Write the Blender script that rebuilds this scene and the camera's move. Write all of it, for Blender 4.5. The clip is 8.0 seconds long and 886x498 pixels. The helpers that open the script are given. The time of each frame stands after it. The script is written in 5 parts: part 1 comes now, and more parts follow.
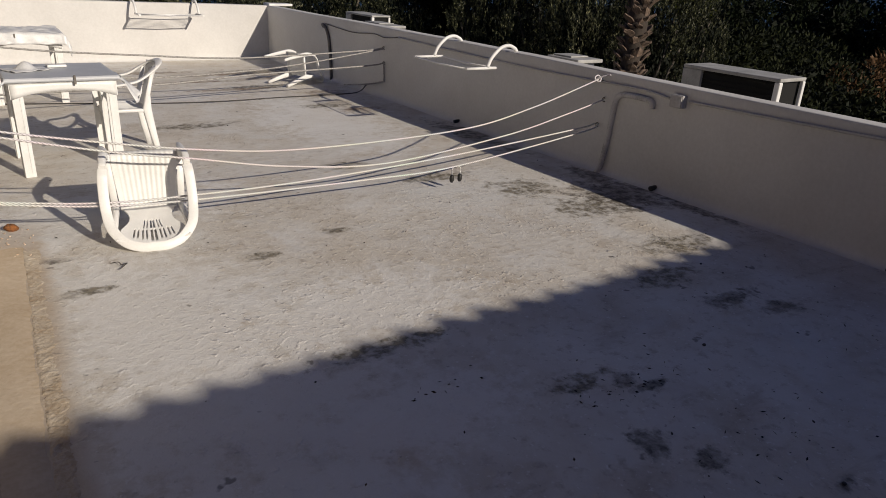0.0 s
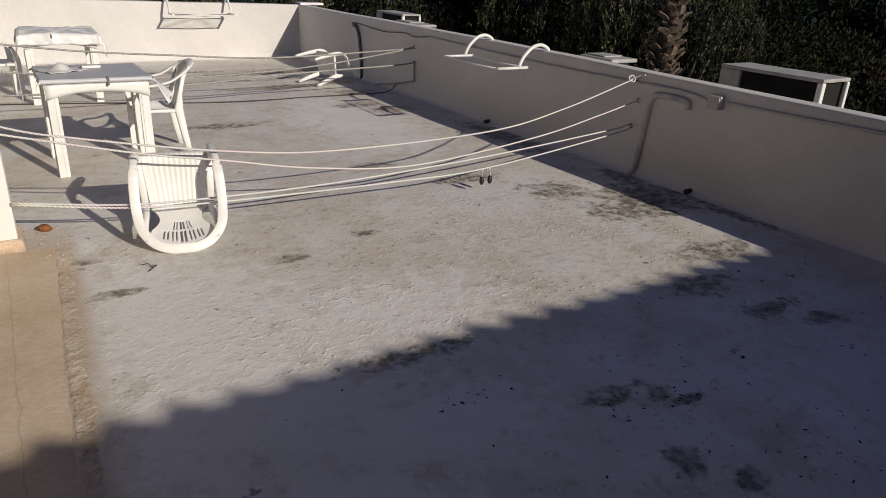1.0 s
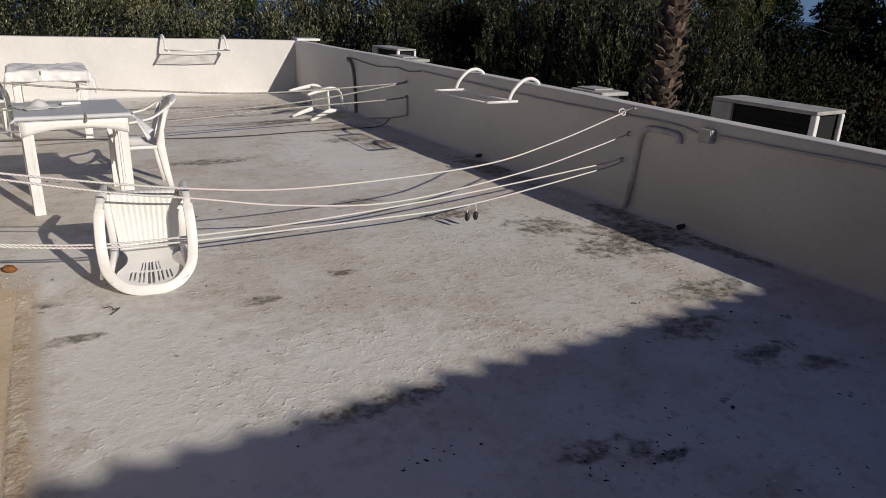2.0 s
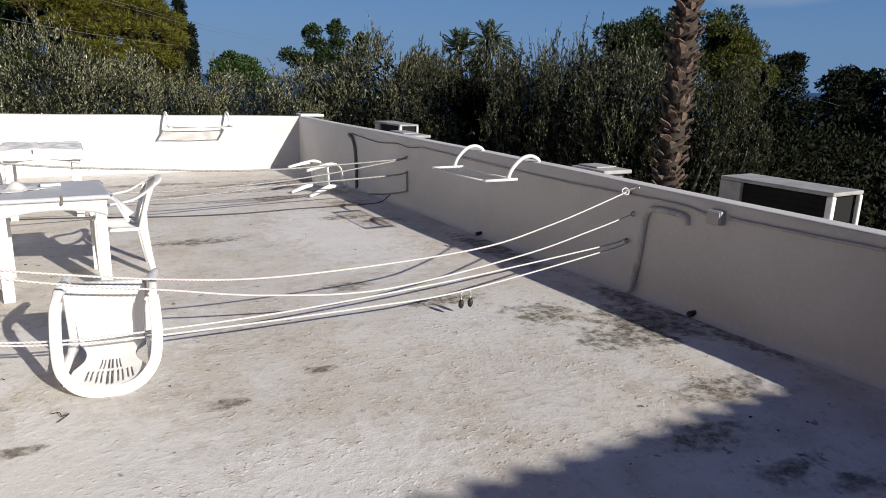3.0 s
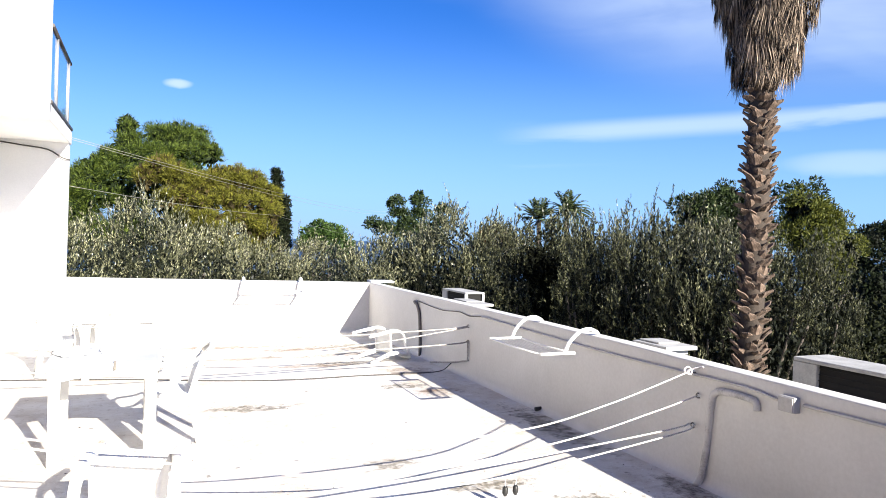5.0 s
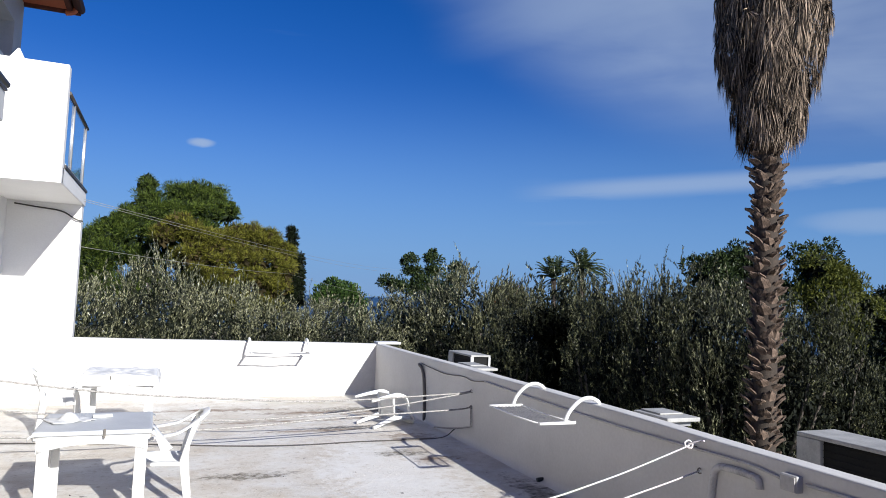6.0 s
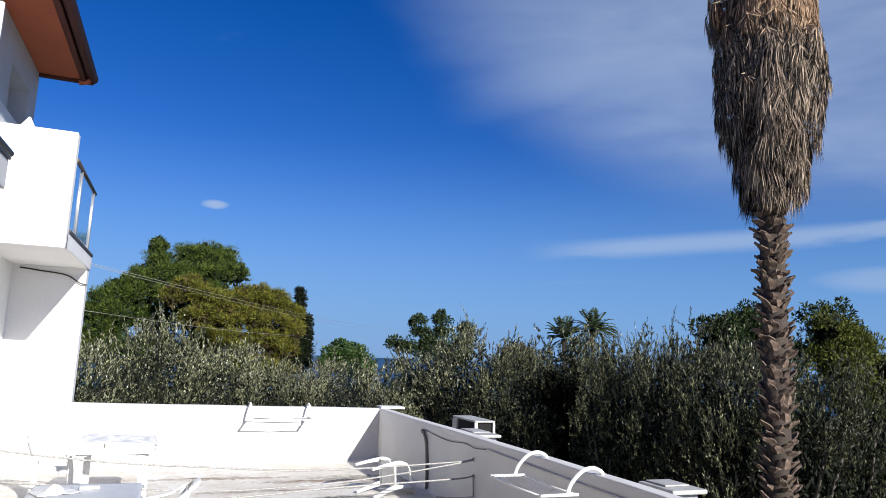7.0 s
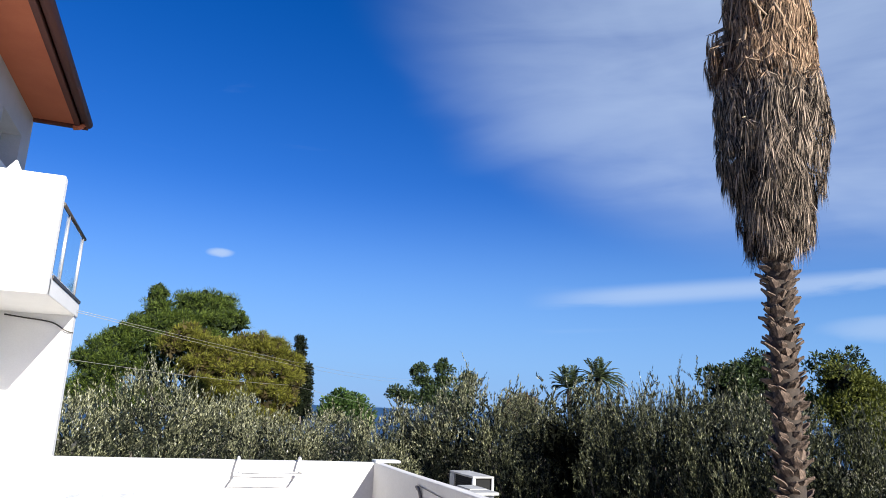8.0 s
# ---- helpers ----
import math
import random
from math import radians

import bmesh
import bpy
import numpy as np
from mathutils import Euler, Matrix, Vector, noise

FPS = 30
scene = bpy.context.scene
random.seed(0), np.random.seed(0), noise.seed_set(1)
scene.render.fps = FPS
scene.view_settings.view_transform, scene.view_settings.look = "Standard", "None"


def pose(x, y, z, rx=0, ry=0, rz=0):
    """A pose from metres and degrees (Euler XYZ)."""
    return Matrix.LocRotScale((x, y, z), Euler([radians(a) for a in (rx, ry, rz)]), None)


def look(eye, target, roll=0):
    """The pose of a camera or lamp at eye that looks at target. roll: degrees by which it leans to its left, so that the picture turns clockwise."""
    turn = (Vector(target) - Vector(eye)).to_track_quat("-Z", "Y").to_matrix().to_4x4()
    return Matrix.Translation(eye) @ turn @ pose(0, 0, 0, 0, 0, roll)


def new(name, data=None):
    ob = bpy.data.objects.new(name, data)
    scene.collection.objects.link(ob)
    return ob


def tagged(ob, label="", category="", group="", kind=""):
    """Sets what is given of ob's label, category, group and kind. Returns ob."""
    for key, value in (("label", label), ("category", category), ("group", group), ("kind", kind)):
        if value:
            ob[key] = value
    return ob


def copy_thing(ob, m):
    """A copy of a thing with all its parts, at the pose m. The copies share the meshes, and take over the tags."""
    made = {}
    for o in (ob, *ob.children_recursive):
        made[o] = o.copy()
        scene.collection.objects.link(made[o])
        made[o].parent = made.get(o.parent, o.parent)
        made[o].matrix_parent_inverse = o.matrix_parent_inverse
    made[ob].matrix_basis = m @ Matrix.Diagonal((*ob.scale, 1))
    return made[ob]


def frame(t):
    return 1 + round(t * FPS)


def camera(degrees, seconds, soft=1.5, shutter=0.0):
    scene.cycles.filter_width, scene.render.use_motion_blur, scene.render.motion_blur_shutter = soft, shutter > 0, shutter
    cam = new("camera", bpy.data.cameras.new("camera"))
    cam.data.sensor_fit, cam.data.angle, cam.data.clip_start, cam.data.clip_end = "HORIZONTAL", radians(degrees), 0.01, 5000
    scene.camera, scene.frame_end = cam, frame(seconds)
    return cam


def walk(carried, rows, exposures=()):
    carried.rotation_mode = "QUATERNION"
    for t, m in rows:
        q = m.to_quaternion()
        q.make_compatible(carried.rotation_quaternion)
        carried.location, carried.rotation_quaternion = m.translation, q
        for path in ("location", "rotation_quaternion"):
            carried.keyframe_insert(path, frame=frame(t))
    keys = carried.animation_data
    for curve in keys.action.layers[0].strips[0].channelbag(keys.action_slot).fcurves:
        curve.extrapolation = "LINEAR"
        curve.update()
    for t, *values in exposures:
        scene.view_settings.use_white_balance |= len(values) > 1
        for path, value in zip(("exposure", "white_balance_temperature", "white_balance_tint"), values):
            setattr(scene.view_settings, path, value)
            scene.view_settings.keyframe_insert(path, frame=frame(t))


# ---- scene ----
cam = camera(65.8, 8.0, soft=0.85)
PATH = [
    (0, (-1.596, -1.25, 1.587), (-0.526, 0.265, 0.837), 3.1),
    (0.5, (-1.592, -1.233, 1.605), (-0.578, 0.318, 0.853), 2.8),
    (1, (-1.563, -1.185, 1.599), (-0.563, 0.372, 0.839), 2.7),
    (2.5, (-1.175, -1.038, 1.587), (-0.18, 0.593, 0.994), 1.9),
    (3, (-1.037, -0.897, 1.627), (-0.044, 0.77, 1.141), 1.8),
    (3.5, (-0.963, -0.848, 1.659), (0.017, 0.868, 1.349), 1.7),
    (4, (-0.9, -0.86, 1.687), (0.031, 0.902, 1.518), 1.8),
    (4.5, (-0.823, -0.896, 1.687), (0.021, 0.916, 1.632), 1.9),
    (4.7, (-0.797, -0.875, 1.675), (0.024, 0.948, 1.635), 1.9),
    (5.8, (-0.625, -0.964, 1.768), (0.131, 0.886, 1.853), 2.3),
    (6, (-0.6, -0.942, 1.775), (0.146, 0.908, 1.914), 2.3),
    (6.5, (-0.545, -0.908, 1.796), (0.175, 0.945, 2.02), 2.1),
    (7, (-0.478, -0.945, 1.825), (0.226, 0.901, 2.136), 2.2),
    (7.5, (-0.401, -0.999, 1.849), (0.286, 0.841, 2.226), 2.2),
    (8, (-0.268, -0.72, 1.852), (0.41, 1.107, 2.3), 2.3),
]
EXPOSURES = [(0.0, -0.33, 6800, 10), (1.0, -0.35, 6700, 10), (2.5, -0.34, 6400, 10), (3.0, 0.27, 6300, 9), (3.5, 1.06, 6150, 8), (4.0, 1.58, 6050, 8), (4.5, 2.06, 6400, 8), (4.7, 2.0, 6400, 8),
             (5.8, 0.78, 5950, 8), (6.0, 0.70, 5880, 8), (6.5, 0.66, 5830, 8), (7.0, 0.84, 5900, 8), (8.0, 1.2, 6050, 8)]
walk(cam, [(t, look(eye, target, roll)) for t, eye, target, roll in PATH], EXPOSURES)

# ---------------------------------------------------------------- world and sun
SUN = Vector((0.63, -2.22, 1.0)).normalized()          # towards the sun
lamp = new("sun", bpy.data.lights.new("sun", "SUN"))
lamp.data.energy, lamp.data.angle, lamp.data.color = 5.0, radians(0.53), (1.0, 0.91, 0.79)
lamp.matrix_world = look((0, 0, 30), Vector((0, 0, 30)) - SUN)

world = bpy.data.worlds.new("sky")
scene.world = world
world.use_nodes = True


def node(nt, kind, **values):
    n = nt.nodes.new(kind)
    for key, value in values.items():
        if key in n.inputs:
            n.inputs[key].default_value = value
    return n


def build_sky():
    nt = world.node_tree
    out, bg = nt.nodes["World Output"], nt.nodes["Background"]
    sky = nt.nodes.new("ShaderNodeTexSky")
    sky.sky_type, sky.sun_disc = "NISHITA", False
    sky.sun_elevation, sky.sun_rotation = math.asin(SUN.z), math.atan2(SUN.x, SUN.y)
    sky.altitude, sky.air_density, sky.dust_density, sky.ozone_density = 50, 1.0, 0.1, 3.0
    link = nt.links.new
    co = nt.nodes.new("ShaderNodeTexCoord").outputs["Generated"]

    def maths(op, *args):
        n = nt.nodes.new("ShaderNodeMath")
        n.operation, n.use_clamp = op, op == "MULTIPLY"
        for i, v in enumerate(args):
            if isinstance(v, (int, float)):
                n.inputs[i].default_value = v
            else:
                link(v, n.inputs[i])
        return n.outputs[0]

    def step(v, lo, hi):
        n = nt.nodes.new("ShaderNodeMapRange")
        n.interpolation_type = "SMOOTHSTEP"
        n.inputs["From Min"].default_value, n.inputs["From Max"].default_value = lo, hi
        link(v, n.inputs["Value"])
        return n.outputs[0]

    def along(v):
        n = nt.nodes.new("ShaderNodeVectorMath")
        n.operation = "DOT_PRODUCT"
        n.inputs[1].default_value = v
        link(co, n.inputs[0])
        return n.outputs["Value"]

    def aim(azimuth, elevation):
        a, e = radians(azimuth), radians(elevation)
        return Vector((math.sin(a) * math.cos(e), math.cos(a) * math.cos(e), math.sin(e)))

    def fluff(scale, stretch, detail=7.0, distortion=0.5):
        mp = node(nt, "ShaderNodeMapping", Rotation=(0.0, 0.3, radians(40)), Scale=stretch)
        link(co, mp.inputs["Vector"])
        n = node(nt, "ShaderNodeTexNoise", Scale=scale, Detail=detail, Roughness=0.55, Distortion=distortion)
        link(mp.outputs[0], n.inputs["Vector"])
        return n.outputs["Fac"]

    wisps, soft = fluff(3.0, (1.0, 1.0, 6.0)), fluff(2.2, (1.0, 1.0, 2.5), 4.0)
    fine = fluff(9.0, (1.0, 1.0, 1.6), 5.0)
    # a high veil to the north-east, one long streak below it, a small puff, thin wisps elsewhere
    p, q, r = aim(16, 28), aim(27, 19.2), aim(49, 11.9)
    rim = (q - p).cross(r - p).normalized()
    rim = rim if rim.z > 0 else -rim
    past = maths("ADD", maths("SUBTRACT", along(rim), rim.dot(p)), maths("MULTIPLY", maths("SUBTRACT", soft, 0.5), 0.10))
    veil = maths("MULTIPLY", maths("MULTIPLY", step(past, -0.025, 0.06), step(along(aim(66, 24)), 0.62, 0.93)), step(maths("MULTIPLY_ADD", wisps, 0.45, maths("MULTIPLY", soft, 0.55)), 0.02, 0.72))
    a, b = aim(31.5, 9.0), aim(45.5, 9.75)
    band = maths("ABSOLUTE", maths("ADD", along(a.cross(b).normalized()), maths("MULTIPLY", maths("SUBTRACT", wisps, 0.5), 0.075)))
    streak = maths("MULTIPLY", step(band, 0.020, 0.002), step(along(aim(46, 10)), 0.945, 0.99))
    across = maths("MULTIPLY_ADD", along(aim(92.0, 0)), 1 / 0.017, maths("MULTIPLY", maths("SUBTRACT", wisps, 0.5), 2.0))
    height = maths("MULTIPLY_ADD", maths("SUBTRACT", along((0, 0, 1)), math.sin(radians(11.45))), 1 / 0.0055, maths("MULTIPLY", maths("SUBTRACT", fine, 0.5), 3.0))
    ring = maths("ADD", maths("POWER", maths("ABSOLUTE", across), 2.0), maths("POWER", maths("ABSOLUTE", height), 2.0))
    puff = maths("MULTIPLY", maths("MULTIPLY", step(ring, 1.6, 0.0), step(along(aim(2.0, 11.45)), 0.5, 0.6)), 0.7)
    side = maths("MULTIPLY_ADD", along(aim(144.5, 0)), 1 / 0.075, maths("MULTIPLY", maths("SUBTRACT", wisps, 0.5), 2.0))
    lift = maths("MULTIPLY_ADD", maths("SUBTRACT", along((0, 0, 1)), math.sin(radians(6.6))), 1 / 0.014, maths("MULTIPLY", maths("SUBTRACT", fine, 0.5), 2.0))
    oval = maths("ADD", maths("POWER", maths("ABSOLUTE", side), 2.0), maths("POWER", maths("ABSOLUTE", lift), 2.0))
    wad = maths("MULTIPLY", maths("MULTIPLY", step(oval, 1.8, 0.0), step(along(aim(54.5, 6.6)), 0.5, 0.6)), 0.4)
    thin = maths("MULTIPLY", step(wisps, 0.66, 0.9), 0.2)
    cloud = maths("MAXIMUM", maths("MAXIMUM", maths("MULTIPLY", veil, 0.66), maths("MULTIPLY", streak, 0.54)), maths("MAXIMUM", maths("MAXIMUM", puff, wad), thin))
    hsv = node(nt, "ShaderNodeHueSaturation", Saturation=1.38, Hue=0.51)
    tint = nt.nodes.new("ShaderNodeMixRGB")
    tint.blend_type = "MULTIPLY"
    tint.inputs[0].default_value = 1.0
    tint.inputs[2].default_value = (0.93, 0.83, 1.09, 1)
    mix = nt.nodes.new("ShaderNodeMixRGB")
    mix.inputs[2].default_value = (5.2, 6.1, 7.7, 1)
    link(sky.outputs[0], hsv.inputs["Color"])
    link(hsv.outputs[0], tint.inputs[1])
    low = nt.nodes.new("ShaderNodeMixRGB")
    low.inputs[2].default_value = (1.9, 4.0, 7.5, 1)
    link(maths("MULTIPLY", step(along((0, 0, 1)), 0.32, 0.0), 0.85), low.inputs[0])
    link(tint.outputs[0], low.inputs[1])
    link(low.outputs[0], mix.inputs[1])
    link(cloud, mix.inputs[0])
    link(mix.outputs[0], bg.inputs["Color"])
    bg.inputs["Strength"].default_value = 0.05


build_sky()

# ---------------------------------------------------------------- materials


def material(name):
    m = bpy.data.materials.new(name)
    m.use_nodes = True
    nt = m.node_tree
    return m, nt, nt.nodes["Principled BSDF"], nt.links.new


def surf(name, c1, c2, rough=0.6, scale=3.0, fine=80.0, bump=0.15, depth=0.004, metal=0.0, mixing=(0.35, 0.65), island=0.0, stretch=(1, 1, 1)):
    """Two colours mixed by a broad and a fine noise, with relief from the fine one."""
    m, nt, bsdf, link = material(name)
    co = nt.nodes.new("ShaderNodeTexCoord")
    mp = node(nt, "ShaderNodeMapping", Scale=stretch)
    broad = node(nt, "ShaderNodeTexNoise", Scale=scale, Detail=5.0, Roughness=0.6)
    grain = node(nt, "ShaderNodeTexNoise", Scale=fine, Detail=3.0, Roughness=0.6)
    both = nt.nodes.new("ShaderNodeMixRGB")
    both.inputs[0].default_value = 0.35
    ramp = nt.nodes.new("ShaderNodeValToRGB")
    ramp.color_ramp.elements[0].position, ramp.color_ramp.elements[1].position = mixing
    ramp.color_ramp.elements[0].color, ramp.color_ramp.elements[1].color = (*c1, 1), (*c2, 1)
    link(co.outputs["Object"], mp.inputs["Vector"])
    link(mp.outputs[0], broad.inputs["Vector"])
    link(mp.outputs[0], grain.inputs["Vector"])
    link(broad.outputs["Fac"], both.inputs[1])
    link(grain.outputs["Fac"], both.inputs[2])
    link(both.outputs[0], ramp.inputs["Fac"])
    colour = ramp.outputs["Color"]
    if island:
        geo = nt.nodes.new("ShaderNodeNewGeometry")
        hsv = nt.nodes.new("ShaderNodeHueSaturation")
        rng = node(nt, "ShaderNodeMapRange")
        rng.inputs["To Min"].default_value, rng.inputs["To Max"].default_value = 1 - island, 1 + island
        link(geo.outputs["Random Per Island"], rng.inputs["Value"])
        link(rng.outputs[0], hsv.inputs["Value"])
        link(colour, hsv.inputs["Color"])
        colour = hsv.outputs["Color"]
    link(colour, bsdf.inputs["Base Color"])
    rr = node(nt, "ShaderNodeMapRange")
    rr.inputs["To Min"].default_value, rr.inputs["To Max"].default_value = rough - 0.1, min(rough + 0.12, 1)
    link(broad.outputs["Fac"], rr.inputs["Value"])
    link(rr.outputs[0], bsdf.inputs["Roughness"])
    bsdf.inputs["Metallic"].default_value = metal
    if bump:
        b = node(nt, "ShaderNodeBump", Strength=bump, Distance=depth)
        link(grain.outputs["Fac"], b.inputs["Height"])
        link(b.outputs[0], bsdf.inputs["Normal"])
    return m


def leaf_material(name, c1, c2, rough=0.5, through_light=0.3, dull=0.0, gloss=0.22):
    m, nt, bsdf, link = material(name)
    geo = nt.nodes.new("ShaderNodeNewGeometry")
    ramp = nt.nodes.new("ShaderNodeValToRGB")
    ramp.color_ramp.elements[0].color, ramp.color_ramp.elements[1].color = (*c1, 1), (*c2, 1)
    ramp.color_ramp.elements[0].position = dull
    link(geo.outputs["Random Per Island"], ramp.inputs["Fac"])
    link(ramp.outputs["Color"], bsdf.inputs["Base Color"])
    bsdf.inputs["Roughness"].default_value = rough
    bsdf.inputs["Specular IOR Level"].default_value = gloss
    tr = nt.nodes.new("ShaderNodeBsdfTranslucent")
    link(ramp.outputs["Color"], tr.inputs["Color"])
    mix = nt.nodes.new("ShaderNodeMixShader")
    mix.inputs[0].default_value = through_light
    link(bsdf.outputs[0], mix.inputs[1])
    link(tr.outputs[0], mix.inputs[2])
    link(mix.outputs[0], nt.nodes["Material Output"].inputs["Surface"])
    return m


def floor_material():
    """Worn pale paint over concrete: broad tan wear, bluish paint, moss blotches, pits."""
    m, nt, bsdf, link = material("worn_painted_concrete")
    co = nt.nodes.new("ShaderNodeTexCoord")

    def noise_at(scale, detail=5.0, rough=0.6, distortion=0.0):
        n = node(nt, "ShaderNodeTexNoise", Scale=scale, Detail=detail, Roughness=rough, Distortion=distortion)
        link(co.outputs["Object"], n.inputs["Vector"])
        return n.outputs["Fac"]

    def ramp(fac, lo, hi):
        r = node(nt, "ShaderNodeMapRange")
        r.inputs["From Min"].default_value, r.inputs["From Max"].default_value = lo, hi
        link(fac, r.inputs["Value"])
        return r.outputs[0]

    def mixed(fac, a, b):
        x = nt.nodes.new("ShaderNodeMixRGB")
        if isinstance(fac, float):
            x.inputs[0].default_value = fac
        else:
            link(fac, x.inputs[0])
        for i, c in ((1, a), (2, b)):
            if isinstance(c, tuple):
                x.inputs[i].default_value = (*c, 1)
            else:
                link(c, x.inputs[i])
        return x.outputs[0]

    def maths(op, a, b, third=None):
        x = nt.nodes.new("ShaderNodeMath")
        x.operation = op
        for i, c in ((0, a), (1, b), (2, third)):
            if c is None:
                continue
            if isinstance(c, float):
                x.inputs[i].default_value = c
            else:
                link(c, x.inputs[i])
        return x.outputs[0]

    def blotch(x, y, rx, ry, ragged=1.15):
        """A stain round (x, y) with a ragged rim."""
        mp = node(nt, "ShaderNodeMapping", Location=(-x / rx, -y / ry, 0), Scale=(1 / rx, 1 / ry, 0.0))
        link(co.outputs["Object"], mp.inputs["Vector"])
        ln = nt.nodes.new("ShaderNodeVectorMath")
        ln.operation = "LENGTH"
        link(mp.outputs[0], ln.inputs[0])
        d = maths("ADD", ln.outputs["Value"], maths("MULTIPLY", maths("SUBTRACT", ragged_noise, 0.5), ragged * 3))
        return ramp(d, 1.05, 0.55)

    ragged_noise = noise_at(8.0, 8.0, 0.7)
    big, mid, fine, grit = noise_at(0.55, 6.0, 0.55, 0.4), noise_at(2.2, 8.0, 0.65, 0.3), noise_at(14.0, 6.0, 0.65), noise_at(95.0, 3.0)
    colour = mixed(ramp(big, 0.36, 0.60), (0.66, 0.645, 0.615), (0.60, 0.555, 0.49))
    colour = mixed(maths("MULTIPLY", ramp(mid, 0.48, 0.70), 0.62), colour, (0.44, 0.37, 0.285))
    colour = mixed(maths("MULTIPLY", ramp(mid, 0.46, 0.30), 0.7), colour, (0.72, 0.715, 0.70))
    colour = mixed(maths("MULTIPLY", ramp(fine, 0.54, 0.70), 0.6), colour, (0.33, 0.275, 0.22))
    streaky = node(nt, "ShaderNodeTexNoise", Scale=3.2, Detail=8.0, Roughness=0.7, Distortion=0.6)
    lay = node(nt, "ShaderNodeMapping", Scale=(0.55, 1.6, 1.0))
    link(co.outputs["Object"], lay.inputs["Vector"])
    link(lay.outputs[0], streaky.inputs["Vector"])
    colour = mixed(maths("MULTIPLY", ramp(streaky.outputs["Fac"], 0.55, 0.70), 0.45), colour, (0.30, 0.245, 0.19))
    chips = noise_at(38.0, 4.0, 0.6)
    colour = mixed(maths("MULTIPLY", ramp(chips, 0.62, 0.68), 0.7), colour, (0.78, 0.775, 0.76))
    sep = nt.nodes.new("ShaderNodeSeparateXYZ")
    link(co.outputs["Object"], sep.inputs[0])
    edge = maths("ADD", maths("MULTIPLY_ADD", sep.outputs["Y"], -0.043, 0.069), maths("ADD", sep.outputs["X"], maths("MULTIPLY", maths("SUBTRACT", ragged_noise, 0.5), 0.22)))
    south = ramp(maths("ADD", sep.outputs["Y"], maths("MULTIPLY", ragged_noise, 0.6)), 3.9, 3.3)
    colour = mixed(maths("MULTIPLY", ramp(grit, 0.62, 0.78), 0.45), colour, (0.62, 0.62, 0.62))
    chalk = noise_at(1.1, 7.0, 0.62, 0.5)
    colour = mixed(maths("MULTIPLY", ramp(chalk, 0.52, 0.64), 0.55), colour, (0.655, 0.66, 0.655))
    pits = noise_at(30.0, 2.0, 0.5)
    colour = mixed(maths("MULTIPLY", ramp(pits, 0.68, 0.73), 0.5), colour, (0.20, 0.18, 0.16))
    # whiter paint patches; those south of y = 1 also brighten the shade by colour
    pale = None
    for x, y, rx, ry in ((-0.95, 1.75, 0.55, 0.9), (-0.2, 1.5, 0.8, 0.4), (-0.9, 3.6, 0.9, 0.5), (1.6, 5.6, 0.7, 1.6), (-0.9, 0.95, 0.7, 0.5), (-1.0, 0.1, 0.6, 0.9), (-0.4, 0.6, 0.6, 0.3), (-1.15, 1.9, 0.3, 1.0), (-1.42, 3.05, 0.2, 0.2)):
        b = blotch(x, y, rx, ry)
        pale = b if pale is None else maths("MAXIMUM", pale, b)
    colour = mixed(maths("MULTIPLY", pale, 0.68), colour, (0.76, 0.752, 0.735))
    colour = mixed(maths("MULTIPLY", maths("MULTIPLY", ramp(edge, -1.41, -1.49), south), 0.8), colour, (0.45, 0.355, 0.255))
    mossy = None
    for x, y, rx, ry in MOSS:
        b = blotch(x, y, rx, ry)
        mossy = b if mossy is None else maths("MAXIMUM", mossy, b)
    colour = mixed(maths("MULTIPLY", mossy, maths("MULTIPLY_ADD", ramp(fine, 0.40, 0.56), 0.72, 0.20)), colour, mixed(ramp(chips, 0.42, 0.6), (0.22, 0.19, 0.135), (0.095, 0.085, 0.062)))
    rusty = None
    for x, y, rx, ry in RUST:
        b = blotch(x, y, rx, ry)
        rusty = b if rusty is None else maths("MAXIMUM", rusty, b)
    colour = mixed(maths("MULTIPLY", rusty, maths("MULTIPLY_ADD", ramp(streaky.outputs["Fac"], 0.42, 0.60), 0.55, 0.40)), colour, mixed(ramp(fine, 0.4, 0.6), (0.28, 0.20, 0.135), (0.14, 0.09, 0.055)))
    dark = None
    for x, y, rx, ry in STAINS:
        b = blotch(x, y, rx, ry)
        dark = b if dark is None else maths("MAXIMUM", dark, b)
    colour = mixed(maths("MULTIPLY", dark, maths("MULTIPLY_ADD", ramp(fine, 0.35, 0.62), 0.55, 0.4)), colour, mixed(ramp(fine, 0.4, 0.6), (0.15, 0.125, 0.095), (0.07, 0.06, 0.05)))
    specks = noise_at(7.5, 3.0, 0.5)
    colour = mixed(maths("MULTIPLY", ramp(specks, 0.70, 0.74), 0.7), colour, (0.09, 0.08, 0.07))
    link(colour, bsdf.inputs["Base Color"])
    link(ramp(mid, -0.6, 1.1), bsdf.inputs["Roughness"])
    lumps = maths("MULTIPLY", ramp(noise_at(26.0, 2.0, 0.5), 0.56, 0.72), ramp(mid, 0.40, 0.62))
    height = maths("ADD", maths("ADD", maths("MULTIPLY", fine, 0.32), maths("MULTIPLY", grit, 0.07)), maths("MULTIPLY", lumps, 0.20))
    b = node(nt, "ShaderNodeBump", Strength=0.85, Distance=0.022)
    link(height, b.inputs["Height"])
    link(b.outputs[0], bsdf.inputs["Normal"])
    return m


